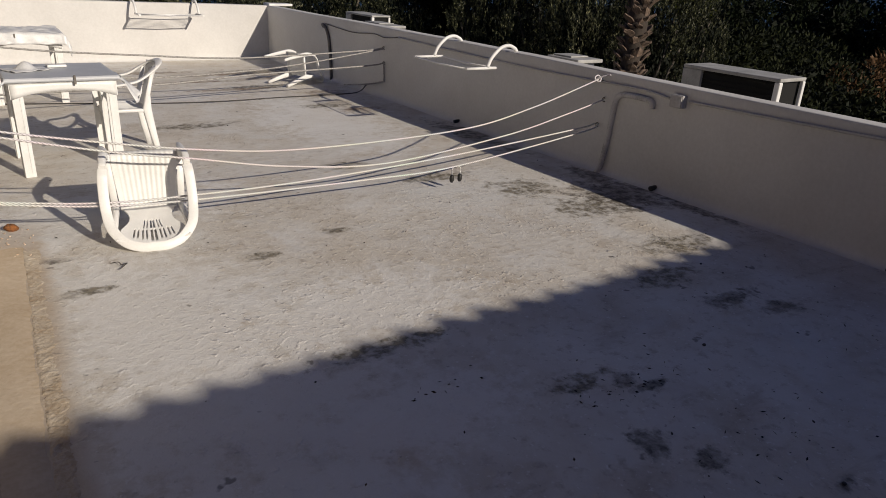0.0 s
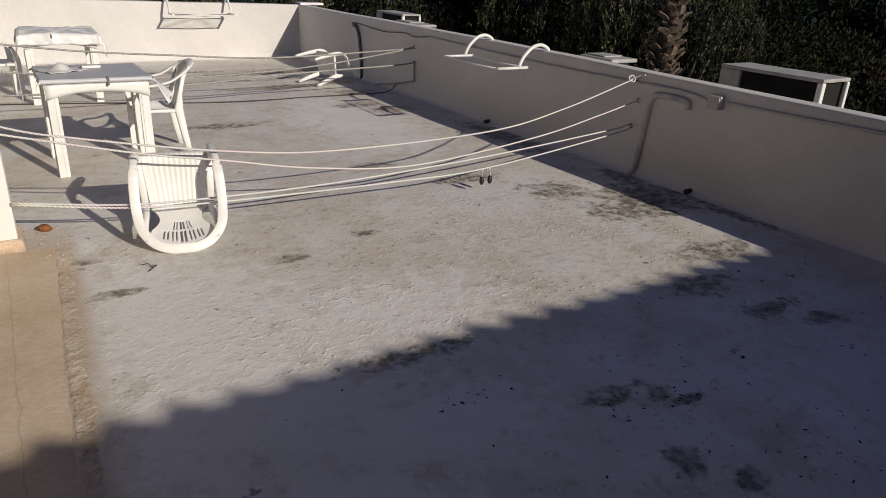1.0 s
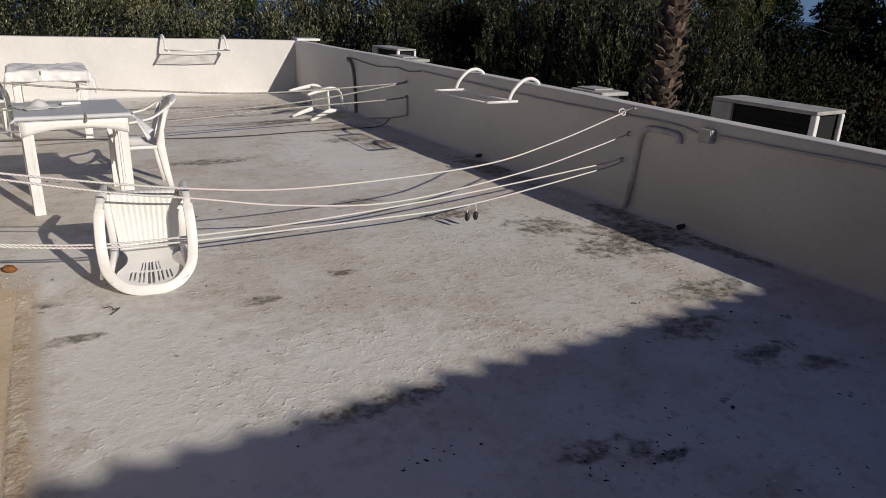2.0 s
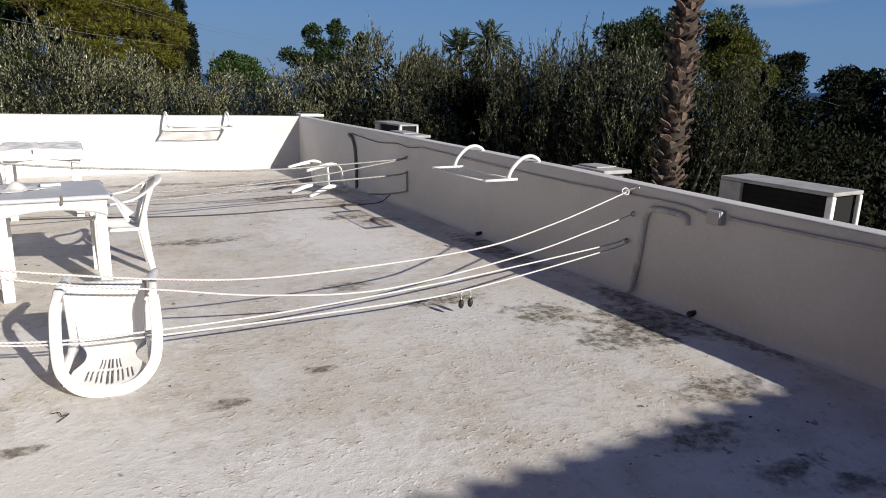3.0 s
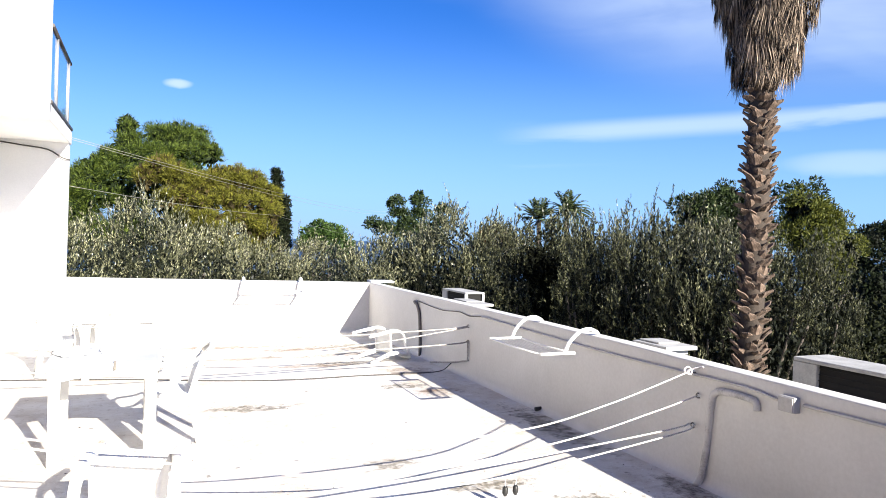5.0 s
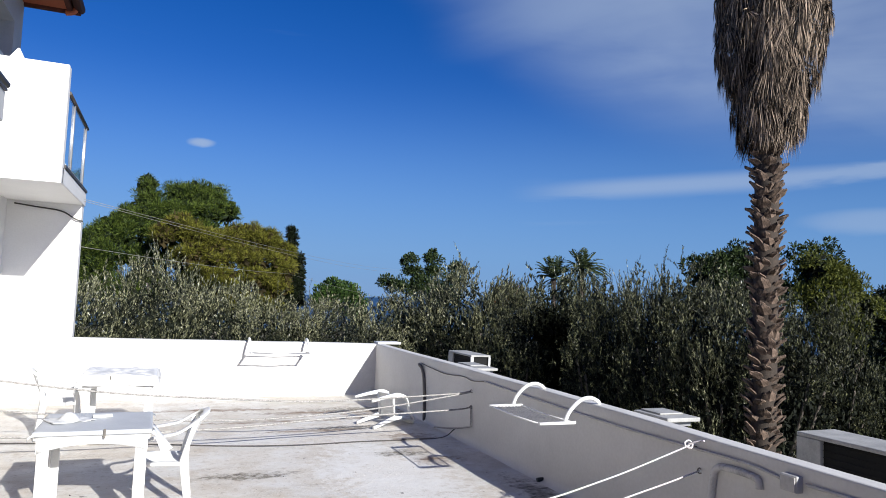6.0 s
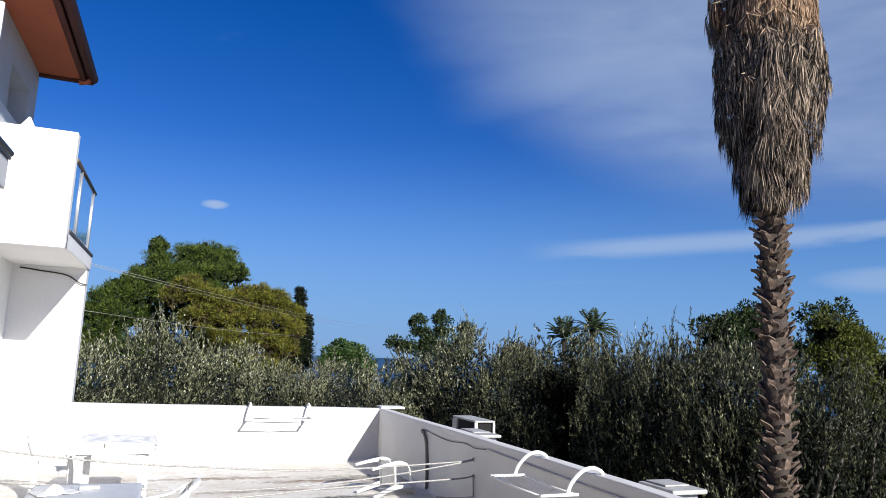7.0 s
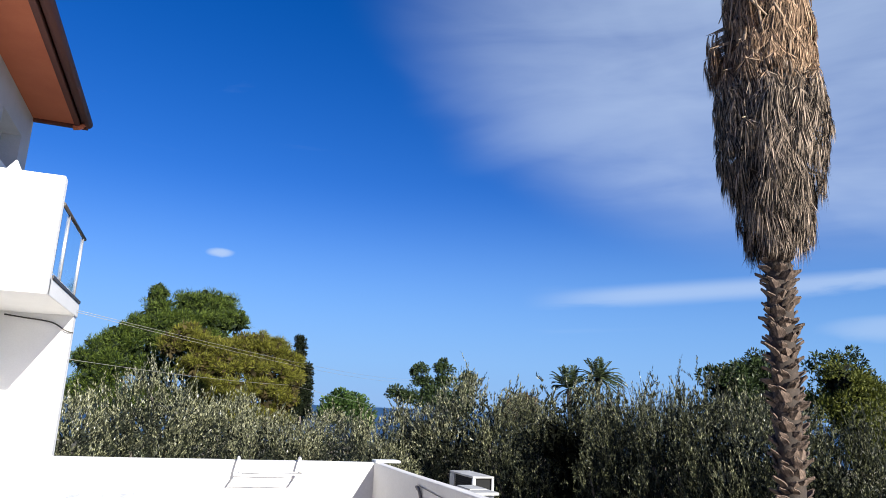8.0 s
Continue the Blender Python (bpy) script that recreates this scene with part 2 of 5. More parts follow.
# stains on the terrace: x, y and the two half-widths
STAINS = [(2.62, 2.30, 0.46, 0.42), (2.80, 2.75, 0.14, 0.40), (2.85, 1.75, 0.10, 0.45), (1.87, 0.43, 0.14, 0.08), (2.75, 4.5, 0.20, 0.8), (-1.36, 2.79, 0.08, 0.05), (0.62, 0.27, 0.13, 0.035), (0.54, 0.36, 0.08, 0.05), (0.28, 0.0, 0.10, 0.09), (0.40, -0.18, 0.11, 0.07), (1.72, 0.62, 0.24, 0.08), (0.70, -0.50, 0.07, 0.05), (2.70, 2.15, 0.16, 0.30)]
MOSS = [(-0.35, 2.35, 0.13, 0.06), (0.24, 2.54, 0.12, 0.06), (2.2, 2.15, 0.42, 0.26), (2.0, 2.75, 0.3, 0.25), (2.1, 1.32, 0.32, 0.16), (1.6, 1.0, 0.3, 0.12), (0.97, 3.94, 0.22, 0.12), (-1.28, 2.3, 0.15, 0.05), (2.3, 9.4, 0.8, 0.22), (2.0, 6.5, 0.35, 0.16), (0.33, 0.44, 0.20, 0.07),
        (1.5, 3.3, 0.35, 0.12), (0.2, 5.9, 0.5, 0.15), (1.7, 8.0, 0.5, 0.18), (-0.2, 1.1, 0.4, 0.08)]

# brown water marks at the far end
RUST = [(2.5, 9.1, 0.6, 0.25), (2.05, 8.7, 0.5, 0.14), (2.4, 7.3, 0.35, 0.28), (1.4, 9.2, 0.8, 0.14), (0.8, 8.6, 0.9, 0.10), (1.3, 7.9, 0.7, 0.09), (2.3, 6.1, 0.25, 0.22), (0.2, 9.6, 1.2, 0.12)]

M_FLOOR = floor_material()
M_WALL = surf("white_wall_paint", (0.74, 0.73, 0.71), (0.82, 0.81, 0.79), 0.75, 1.1, 45, 0.25, 0.004)
M_PARAPET = surf("parapet_paint", (0.56, 0.55, 0.535), (0.67, 0.66, 0.645), 0.75, 1.3, 35, 0.16, 0.004)
M_COPING = surf("coping_paint", (0.62, 0.61, 0.60), (0.82, 0.82, 0.81), 0.7, 6, 60, 0.3, 0.004)
M_TAN = surf("bare_tan_concrete", (0.46, 0.355, 0.24), (0.60, 0.50, 0.38), 0.85, 2.5, 40, 0.4, 0.006)
M_PLASTIC = surf("white_plastic", (0.72, 0.72, 0.70), (0.84, 0.84, 0.83), 0.42, 6, 120, 0.05, 0.002)
M_CLOTH = surf("grey_plastic_cloth", (0.46, 0.48, 0.51), (0.56, 0.58, 0.61), 0.45, 5, 60, 0.1, 0.003)
def rope_material(name, c1, c2):
    m, nt, bsdf, link = material(name)
    co = nt.nodes.new("ShaderNodeTexCoord")
    wave = node(nt, "ShaderNodeTexWave", Scale=36.0, Distortion=1.5, Detail=2.0)
    wave.bands_direction = "DIAGONAL"
    dirt = node(nt, "ShaderNodeTexNoise", Scale=3.0, Detail=4.0)
    ramp = nt.nodes.new("ShaderNodeValToRGB")
    ramp.color_ramp.elements[0].position, ramp.color_ramp.elements[1].position = 0.15, 0.45
    ramp.color_ramp.elements[0].color, ramp.color_ramp.elements[1].color = (*c1, 1), (*c2, 1)
    shade = nt.nodes.new("ShaderNodeMixRGB")
    shade.blend_type = "MULTIPLY"
    shade.inputs[0].default_value = 0.35
    link(co.outputs["Object"], wave.inputs["Vector"])
    link(co.outputs["Object"], dirt.inputs["Vector"])
    link(wave.outputs["Fac"], ramp.inputs["Fac"])
    link(ramp.outputs[0], shade.inputs[1])
    link(dirt.outputs["Color"], shade.inputs[2])
    link(shade.outputs[0], bsdf.inputs["Base Color"])
    bsdf.inputs["Roughness"].default_value = 0.85
    return m


M_CLOTH2 = surf("pale_plastic_sheet", (0.55, 0.56, 0.57), (0.74, 0.74, 0.74), 0.4, 5, 60, 0.2, 0.004)
M_ROPE = rope_material("white_rope", (0.50, 0.495, 0.48), (0.86, 0.85, 0.83))
M_OLDROPE = surf("weathered_rope", (0.22, 0.21, 0.20), (0.42, 0.41, 0.39), 0.85, 60, 250, 0.6, 0.004, mixing=(0.42, 0.55))
M_WIRE = surf("weathered_wire", (0.16, 0.155, 0.14), (0.30, 0.29, 0.26), 0.6)
M_CABLE = surf("dark_cable", (0.03, 0.028, 0.025), (0.07, 0.06, 0.055), 0.6)
M_PIPE = surf("painted_pipe", (0.38, 0.37, 0.36), (0.56, 0.55, 0.54), 0.55, 5, 60, 0.15)
M_OLDPIPE = surf("grimy_painted_pipe", (0.34, 0.33, 0.32), (0.56, 0.55, 0.54), 0.7, 9, 60, 0.3, mixing=(0.38, 0.55))
M_DARKPIPE = surf("dark_grey_pipe", (0.10, 0.09, 0.08), (0.20, 0.18, 0.16), 0.6, 5, 60, 0.15)
M_BLACK = surf("black_plastic", (0.012, 0.012, 0.012), (0.03, 0.03, 0.03), 0.5)
M_METAL = surf("white_coated_metal", (0.70, 0.70, 0.69), (0.82, 0.82, 0.81), 0.4, 5, 90, 0.05)
M_STEEL = surf("dull_steel", (0.40, 0.40, 0.41), (0.55, 0.55, 0.56), 0.4, 5, 90, 0.05, metal=0.7)
M_AC = surf("ac_casing", (0.27, 0.27, 0.26), (0.46, 0.455, 0.44), 0.65, 7, 80, 0.15)
M_FINS = surf("dark_fins", (0.003, 0.003, 0.003), (0.010, 0.010, 0.010), 0.95, 6, 90, 0.2)
M_SOFFIT = surf("terracotta_soffit", (0.42, 0.115, 0.050), (0.50, 0.155, 0.072), 0.8, 2, 50, 0.15)
M_GUTTER = surf("brown_gutter", (0.075, 0.019, 0.012), (0.12, 0.035, 0.022), 0.7, 5, 60, 0.08)
M_TILE = surf("clay_tile", (0.33, 0.14, 0.07), (0.48, 0.24, 0.13), 0.85, 6, 60, 0.3)
M_TRIM = surf("dark_trim", (0.03, 0.026, 0.024), (0.06, 0.05, 0.045), 0.45)
# the nearer balcony's grey; on the upper wall it paints the shade
M_GREY = surf("grey_and_shaded_render", (0.50, 0.50, 0.50), (0.60, 0.60, 0.60), 0.8, 2, 50, 0.2)
M_BARK = surf("olive_bark", (0.06, 0.05, 0.04), (0.14, 0.12, 0.10), 0.9, 8, 40, 0.6, 0.02, stretch=(1, 1, 0.3))
M_TRUNK = surf("palm_trunk", (0.025, 0.019, 0.014), (0.07, 0.052, 0.04), 0.9, 8, 60, 0.5, 0.01)
M_BOOT = surf("palm_leaf_base", (0.018, 0.013, 0.010), (0.20, 0.142, 0.106), 0.92, 9, 70, 0.4, 0.006, mixing=(0.40, 0.62), island=0.5, stretch=(1, 1, 0.4))
M_DEAD = leaf_material("dead_frond", (0.011, 0.008, 0.006), (0.47, 0.365, 0.275), 0.9, 0.0, 0.38)
M_DEAD_TAN = leaf_material("tan_dead_frond", (0.035, 0.020, 0.011), (0.60, 0.405, 0.255), 0.85, 0.05, 0.22)
M_THATCH_SHADE = surf("thatch_core_shade", (0.022, 0.016, 0.012), (0.075, 0.056, 0.042), 0.95, 9, 60, 0.9, 0.03, stretch=(1, 1, 0.2))
M_PETIOLE = leaf_material("dead_petiole", (0.28, 0.19, 0.12), (0.54, 0.42, 0.29), 0.7, 0.05)
M_OLIVE = leaf_material("olive_leaf", (0.015, 0.019, 0.007), (0.39, 0.390, 0.230), 0.32, 0.10, 0.46, 0.5)
# darker copy of the olive leaf: shade on the eastern trees, put into colour
M_OLIVE_SHADED = leaf_material("shaded_olive_leaf", (0.008, 0.011, 0.005), (0.175, 0.180, 0.090), 0.42, 0.08, 0.50, 0.3)
M_DATE = leaf_material("date_palm_frond", (0.018, 0.030, 0.012), (0.075, 0.095, 0.035), 0.5, 0.15)
# three leaf colours for crown insides, darkened to hold the shade there
M_PINE_CORE_SHADE = leaf_material("pine_core_shade", (0.006, 0.012, 0.003), (0.016, 0.026, 0.006), 0.8, 0.05)
M_PINE_Y_CORE_SHADE = leaf_material("brown_pine_core_shade", (0.020, 0.016, 0.006), (0.060, 0.045, 0.014), 0.8, 0.05)
M_OLIVE_CORE_SHADE = leaf_material("olive_core_shade", (0.005, 0.007, 0.004), (0.014, 0.018, 0.009), 0.8, 0.03)
M_PINE = leaf_material("pine_needle", (0.016, 0.032, 0.005), (0.135, 0.180, 0.026), 0.6, 0.15, 0.28)
M_PINE_Y = leaf_material("yellowing_needle", (0.040, 0.043, 0.006), (0.230, 0.225, 0.030), 0.6, 0.18, 0.15)
M_BROAD = leaf_material("broad_leaf", (0.012, 0.022, 0.008), (0.055, 0.080, 0.025), 0.5, 0.15, 0.2)
M_ROUND = leaf_material("bright_green_leaf", (0.016, 0.034, 0.008), (0.085, 0.145, 0.034), 0.5, 0.15, 0.2)
# near-black leaf that paints the shade of a hollow among the trees
M_HOLLOW_SHADE = leaf_material("hollow_shade_leaf", (0.004, 0.005, 0.003), (0.014, 0.016, 0.008), 0.9, 0.0, 0.3, 0.1)
M_YELLOW = leaf_material("yellow_green_leaf", (0.022, 0.034, 0.007), (0.135, 0.145, 0.026), 0.5, 0.2)
M_DARKLEAF = leaf_material("dark_conifer_leaf", (0.005, 0.009, 0.004), (0.020, 0.028, 0.011), 0.7, 0.1, 0.2, 0.12)
M_SHRUB = leaf_material("scrub_leaf", (0.006, 0.009, 0.004), (0.030, 0.035, 0.012), 0.7, 0.1, 0.3, 0.12)
M_RUSSET = leaf_material("russet_leaf", (0.06, 0.035, 0.018), (0.16, 0.085, 0.035), 0.6, 0.25)
M_LITTER = leaf_material("dry_leaf_scrap", (0.012, 0.010, 0.008), (0.06, 0.045, 0.03), 0.8, 0.0)
M_FROND = leaf_material("green_frond", (0.045, 0.07, 0.02), (0.15, 0.18, 0.06), 0.4, 0.25)
M_EARTH = surf("dry_scrub_ground", (0.05, 0.055, 0.02), (0.16, 0.13, 0.07), 0.95, 0.15, 3, 0.4, 0.05)
# made-up dark ochre for unseen walls, to bounce less light onto the terrace
M_LOW_BOUNCE = surf("low_bounce_render", (0.26, 0.20, 0.14), (0.36, 0.29, 0.21), 0.85, 2, 50, 0.2)


def add_crack(m, x, wander, width, dark):
    """A fine dark crack that runs along y at about x, with a ragged line."""
    nt = m.node_tree
    bsdf = nt.nodes["Principled BSDF"]
    source = bsdf.inputs["Base Color"].links[0].from_socket
    co = nt.nodes.new("ShaderNodeTexCoord")
    n = node(nt, "ShaderNodeTexNoise", Scale=4.0, Detail=5.0, Roughness=0.6)
    sep = nt.nodes.new("ShaderNodeSeparateXYZ")
    nt.links.new(co.outputs["Object"], n.inputs["Vector"])
    nt.links.new(co.outputs["Object"], sep.inputs[0])
    shift = nt.nodes.new("ShaderNodeMath")
    shift.operation = "MULTIPLY_ADD"
    shift.inputs[1].default_value, shift.inputs[2].default_value = wander, -x - 0.5 * wander
    nt.links.new(n.outputs["Fac"], shift.inputs[0])
    add = nt.nodes.new("ShaderNodeMath")
    nt.links.new(sep.outputs["X"], add.inputs[0])
    nt.links.new(shift.outputs[0], add.inputs[1])
    dist = nt.nodes.new("ShaderNodeMath")
    dist.operation = "ABSOLUTE"
    nt.links.new(add.outputs[0], dist.inputs[0])
    line = nt.nodes.new("ShaderNodeMapRange")
    line.inputs["From Min"].default_value, line.inputs["From Max"].default_value = width, width * 0.3
    line.inputs["To Max"].default_value = 0.22
    nt.links.new(dist.outputs[0], line.inputs["Value"])
    mix = nt.nodes.new("ShaderNodeMixRGB")
    mix.inputs[2].default_value = (*dark, 1)
    nt.links.new(line.outputs[0], mix.inputs[0])
    nt.links.new(source, mix.inputs[1])
    nt.links.new(mix.outputs[0], bsdf.inputs["Base Color"])


add_crack(M_TAN, -1.73, 0.07, 0.0045, (0.13, 0.09, 0.06))
M_CRUMB = surf("crumbling_mortar", (0.38, 0.29, 0.195), (0.62, 0.55, 0.45), 0.95, 7, 60, 0.7, 0.008)
M_PLASTER = surf("broken_plaster", (0.52, 0.33, 0.20), (0.70, 0.60, 0.48), 0.9, 14, 60, 0.8, 0.012)
M_RUST = surf("rusty_lump", (0.03, 0.016, 0.008), (0.30, 0.11, 0.03), 0.85, 14, 60, 0.8, 0.01)


def sea_material():
    m, nt, bsdf, link = material("sea_water")
    bsdf.inputs["Base Color"].default_value = (0.025, 0.07, 0.15, 1)
    bsdf.inputs["Roughness"].default_value = 0.6
    bsdf.inputs["Specular IOR Level"].default_value = 0.15
    n = node(nt, "ShaderNodeTexNoise", Scale=0.08, Detail=6.0)
    co = nt.nodes.new("ShaderNodeTexCoord")
    link(co.outputs["Object"], n.inputs["Vector"])
    b = node(nt, "ShaderNodeBump", Strength=0.6, Distance=1.0)
    link(n.outputs["Fac"], b.inputs["Height"])
    link(b.outputs[0], bsdf.inputs["Normal"])
    return m


def glass_material():
    m, nt, bsdf, link = material("clear_glass")
    bsdf.inputs["Base Color"].default_value = (0.86, 0.93, 0.92, 1)
    bsdf.inputs["Roughness"].default_value = 0.02
    bsdf.inputs["Transmission Weight"].default_value = 1.0
    bsdf.inputs["IOR"].default_value = 1.45
    return m


M_SEA, M_GLASS = sea_material(), glass_material()

# ---------------------------------------------------------------- mesh helpers


def linked(name, bm, mat, parent=None, label=""):
    me = bpy.data.meshes.new(name)
    bm.to_mesh(me)
    bm.free()
    me.materials.append(mat)
    ob = new(name, me)
    if parent is not None:
        ob.parent = parent
    if label:
        tagged(ob, label)
    return ob


def part(name, bm, mat, parent, label=""):
    return linked(name, bm, mat, parent, label)


def thing(name, label, category, group="", m=None, kind=""):
    ob = new(name)
    ob.empty_display_size = 0.1
    if m is not None:
        ob.matrix_world = m
    return tagged(ob, label, category, group, kind)


def box(bm, x0, x1, y0, y1, z0, z1, bevel=0.0):
    """A box with its edges rounded by bevel."""
    b = bmesh.new()
    bmesh.ops.create_cube(b, size=1)
    for v in b.verts:
        v.co = Vector((x0 + (v.co.x + 0.5) * (x1 - x0), y0 + (v.co.y + 0.5) * (y1 - y0), z0 + (v.co.z + 0.5) * (z1 - z0)))
    if bevel:
        bmesh.ops.bevel(b, geom=b.edges[:], offset=bevel, segments=2, profile=0.5, affect="EDGES")
    me = bpy.data.meshes.new("tmp")
    b.to_mesh(me)
    b.free()
    bm.from_mesh(me)
    bpy.data.meshes.remove(me)
    return bm


def boxed(x0, x1, y0, y1, z0, z1, bevel=0.0):
    return box(bmesh.new(), x0, x1, y0, y1, z0, z1, bevel)


def sweep(bm, pts, w, h=None, up=(0, 0, 1), n=8, square=False, caps=True):
    """A rounded bar along pts; w across, h along up; numbers or one value a point."""
    pts = [Vector(p) for p in pts]
    k = len(pts)
    ws = w if isinstance(w, (list, tuple)) else [w] * k
    h = ws if h is None else h
    hs = h if isinstance(h, (list, tuple)) else [h] * k
    rings = []
    for i, p in enumerate(pts):
        d = (pts[min(i + 1, k - 1)] - pts[max(i - 1, 0)]).normalized()
        u = Vector(up)
        u = u - d * u.dot(d)
        if u.length < 1e-3:
            u = d.orthogonal()
        u.normalize()
        s = d.cross(u)
        ring = []
        for j in range(n):
            a = 2 * math.pi * (j + 0.5) / n
            c, q = math.cos(a), math.sin(a)
            if square:
                c, q = math.copysign(abs(c) ** 0.45, c), math.copysign(abs(q) ** 0.45, q)
            ring.append(bm.verts.new(p + s * (c * ws[i] / 2) + u * (q * hs[i] / 2)))
        rings.append(ring)
    for a, b in zip(rings, rings[1:]):
        for j in range(n):
            f = bm.faces.new((a[j], a[(j + 1) % n], b[(j + 1) % n], b[j]))
            f.smooth = True
    if caps:
        bm.faces.new(rings[0][::-1])
        bm.faces.new(rings[-1])
    return bm


def swept(pts, w, h=None, up=(0, 0, 1), n=8, square=False):
    bm = sweep(bmesh.new(), pts, w, h, up, n, square)
    bmesh.ops.recalc_face_normals(bm, faces=bm.faces[:])
    return bm


def spline(pts, steps=8):
    """Points on a smooth curve through pts."""
    p = [Vector(q) for q in pts]
    p = [p[0] * 2 - p[1], *p, p[-1] * 2 - p[-2]]
    out = []
    for i in range(1, len(p) - 2):
        for j in range(steps):
            t = j / steps
            out.append(0.5 * (2 * p[i] + (p[i + 1] - p[i - 1]) * t + (2 * p[i - 1] - 5 * p[i] + 4 * p[i + 1] - p[i + 2]) * t * t
                              + (3 * p[i] - p[i - 1] - 3 * p[i + 1] + p[i + 2]) * t ** 3))
    return out + [p[-2]]


def thicken(bm, t):
    """Give an open sheet thickness t behind it, with closed rims."""
    bm.normal_update()
    faces, rims = bm.faces[:], [e for e in bm.edges if len(e.link_faces) == 1]
    rims = [(l.vert, l.link_loop_next.vert) for e in rims for l in e.link_loops]
    twin = {v: bm.verts.new(v.co - v.normal * t) for v in bm.verts[:]}
    for f in faces:
        bm.faces.new([twin[v] for v in reversed(f.verts)]).smooth = f.smooth
    for a, b in rims:
        bm.faces.new((b, a, twin[a], twin[b]))
    return bm


def grid_sheet(f, nu, nv, thick=0.0, hole=None):
    """A sheet f(u, v), u and v from 0 to 1, with thickness; hole(u, v) leaves cells out."""
    bm = bmesh.new()
    vs = [[bm.verts.new(f(i / nu, j / nv)) for j in range(nv + 1)] for i in range(nu + 1)]
    for i in range(nu):
        for j in range(nv):
            if hole and hole((i + 0.5) / nu, (j + 0.5) / nv):
                continue
            bm.faces.new((vs[i][j], vs[i + 1][j], vs[i + 1][j + 1], vs[i][j + 1])).smooth = True
    for v in [v for v in bm.verts if not v.link_faces]:
        bm.verts.remove(v)
    if thick:
        thicken(bm, thick)
    return bm


def leaves(name, P, D, L, W, mat, parent, rng, label="", face=None, loose=0.6):
    """Pointed leaves, one diamond each, from feet P along D; their flats turn towards face, loosely."""
    n = len(P)
    D = D / np.linalg.norm(D, axis=1)[:, None]
    turn = rng.normal(size=(n, 3))
    if face is not None:
        turn = face / (np.linalg.norm(face, axis=1)[:, None] + 1e-9) + turn * loose
    S = np.cross(D, turn)
    S /= np.linalg.norm(S, axis=1)[:, None] + 1e-9
    L, W = np.broadcast_to(L, n)[:, None], np.broadcast_to(W, n)[:, None]
    V = np.stack([P, P + D * L * 0.45 + S * W / 2, P + D * L, P + D * L * 0.45 - S * W / 2], 1).reshape(-1, 3)
    me = bpy.data.meshes.new(name)
    me.vertices.add(4 * n)
    me.vertices.foreach_set("co", V.astype(np.float32).ravel())
    me.loops.add(4 * n)
    me.loops.foreach_set("vertex_index", np.arange(4 * n, dtype=np.int32))
    me.polygons.add(n)
    me.polygons.foreach_set("loop_start", np.arange(0, 4 * n, 4, dtype=np.int32))
    me.update(calc_edges=True)
    me.validate()
    me.materials.append(mat)
    ob = new(name, me)
    if parent is not None:
        ob.parent = parent
    if label:
        tagged(ob, label)
    return ob


def unit(rng, n):
    v = rng.normal(size=(n, 3))
    return v / np.linalg.norm(v, axis=1)[:, None]


# ---------------------------------------------------------------- ground, sea
GROUND = -3.2


def build_ground():
    rings = [0, 8, 16, 30, 50, 80, 130, 220, 400, 700, 1200, 2200, 3500, 4700]

    def f(u, v):
        r = rings[round(v * (len(rings) - 1))]
        a = 2 * math.pi * u
        x, y = r * math.sin(a), r * math.cos(a)
        fall = min(max((r - 45) / 500, 0), 1)
        z = GROUND - 26 * fall + (0.35 * noise.noise((x / 9, y / 9, 3)) if 6 < r < 400 else 0)
        return Vector((x, y + 3, z))
    bm = grid_sheet(f, 72, len(rings) - 1)
    bmesh.ops.remove_doubles(bm, verts=bm.verts[:], dist=0.001)
    tagged(linked("ground", bm, M_EARTH), "dry scrubby garden ground sloping down towards the sea", "ground", kind="structure")
    bm = bmesh.new()
    ring = []
    for i in range(96):
        a = 2 * math.pi * i / 96
        ring.append((bm.verts.new((430 * math.sin(a), 430 * math.cos(a), -22)), bm.verts.new((4900 * math.sin(a), 4900 * math.cos(a), -22))))
    for i in range(96):
        a, b = ring[i], ring[(i + 1) % 96]
        bm.faces.new((a[0], b[0], b[1], a[1]))
    bmesh.ops.recalc_face_normals(bm, faces=bm.faces[:])
    tagged(linked("water", bm, M_SEA), "dark blue sea reaching to the horizon", "sea", kind="structure")


build_ground()

# ---------------------------------------------------------------- terrace
XE, YN, HP = 2.97, 10.9, 0.9         # inner faces of the two parapets, and their height
BORDER_SKEW = 0.043                  # the border's edge swings out to the north
XW, YS = -2.88, -5.7                 # house walls to the west and south


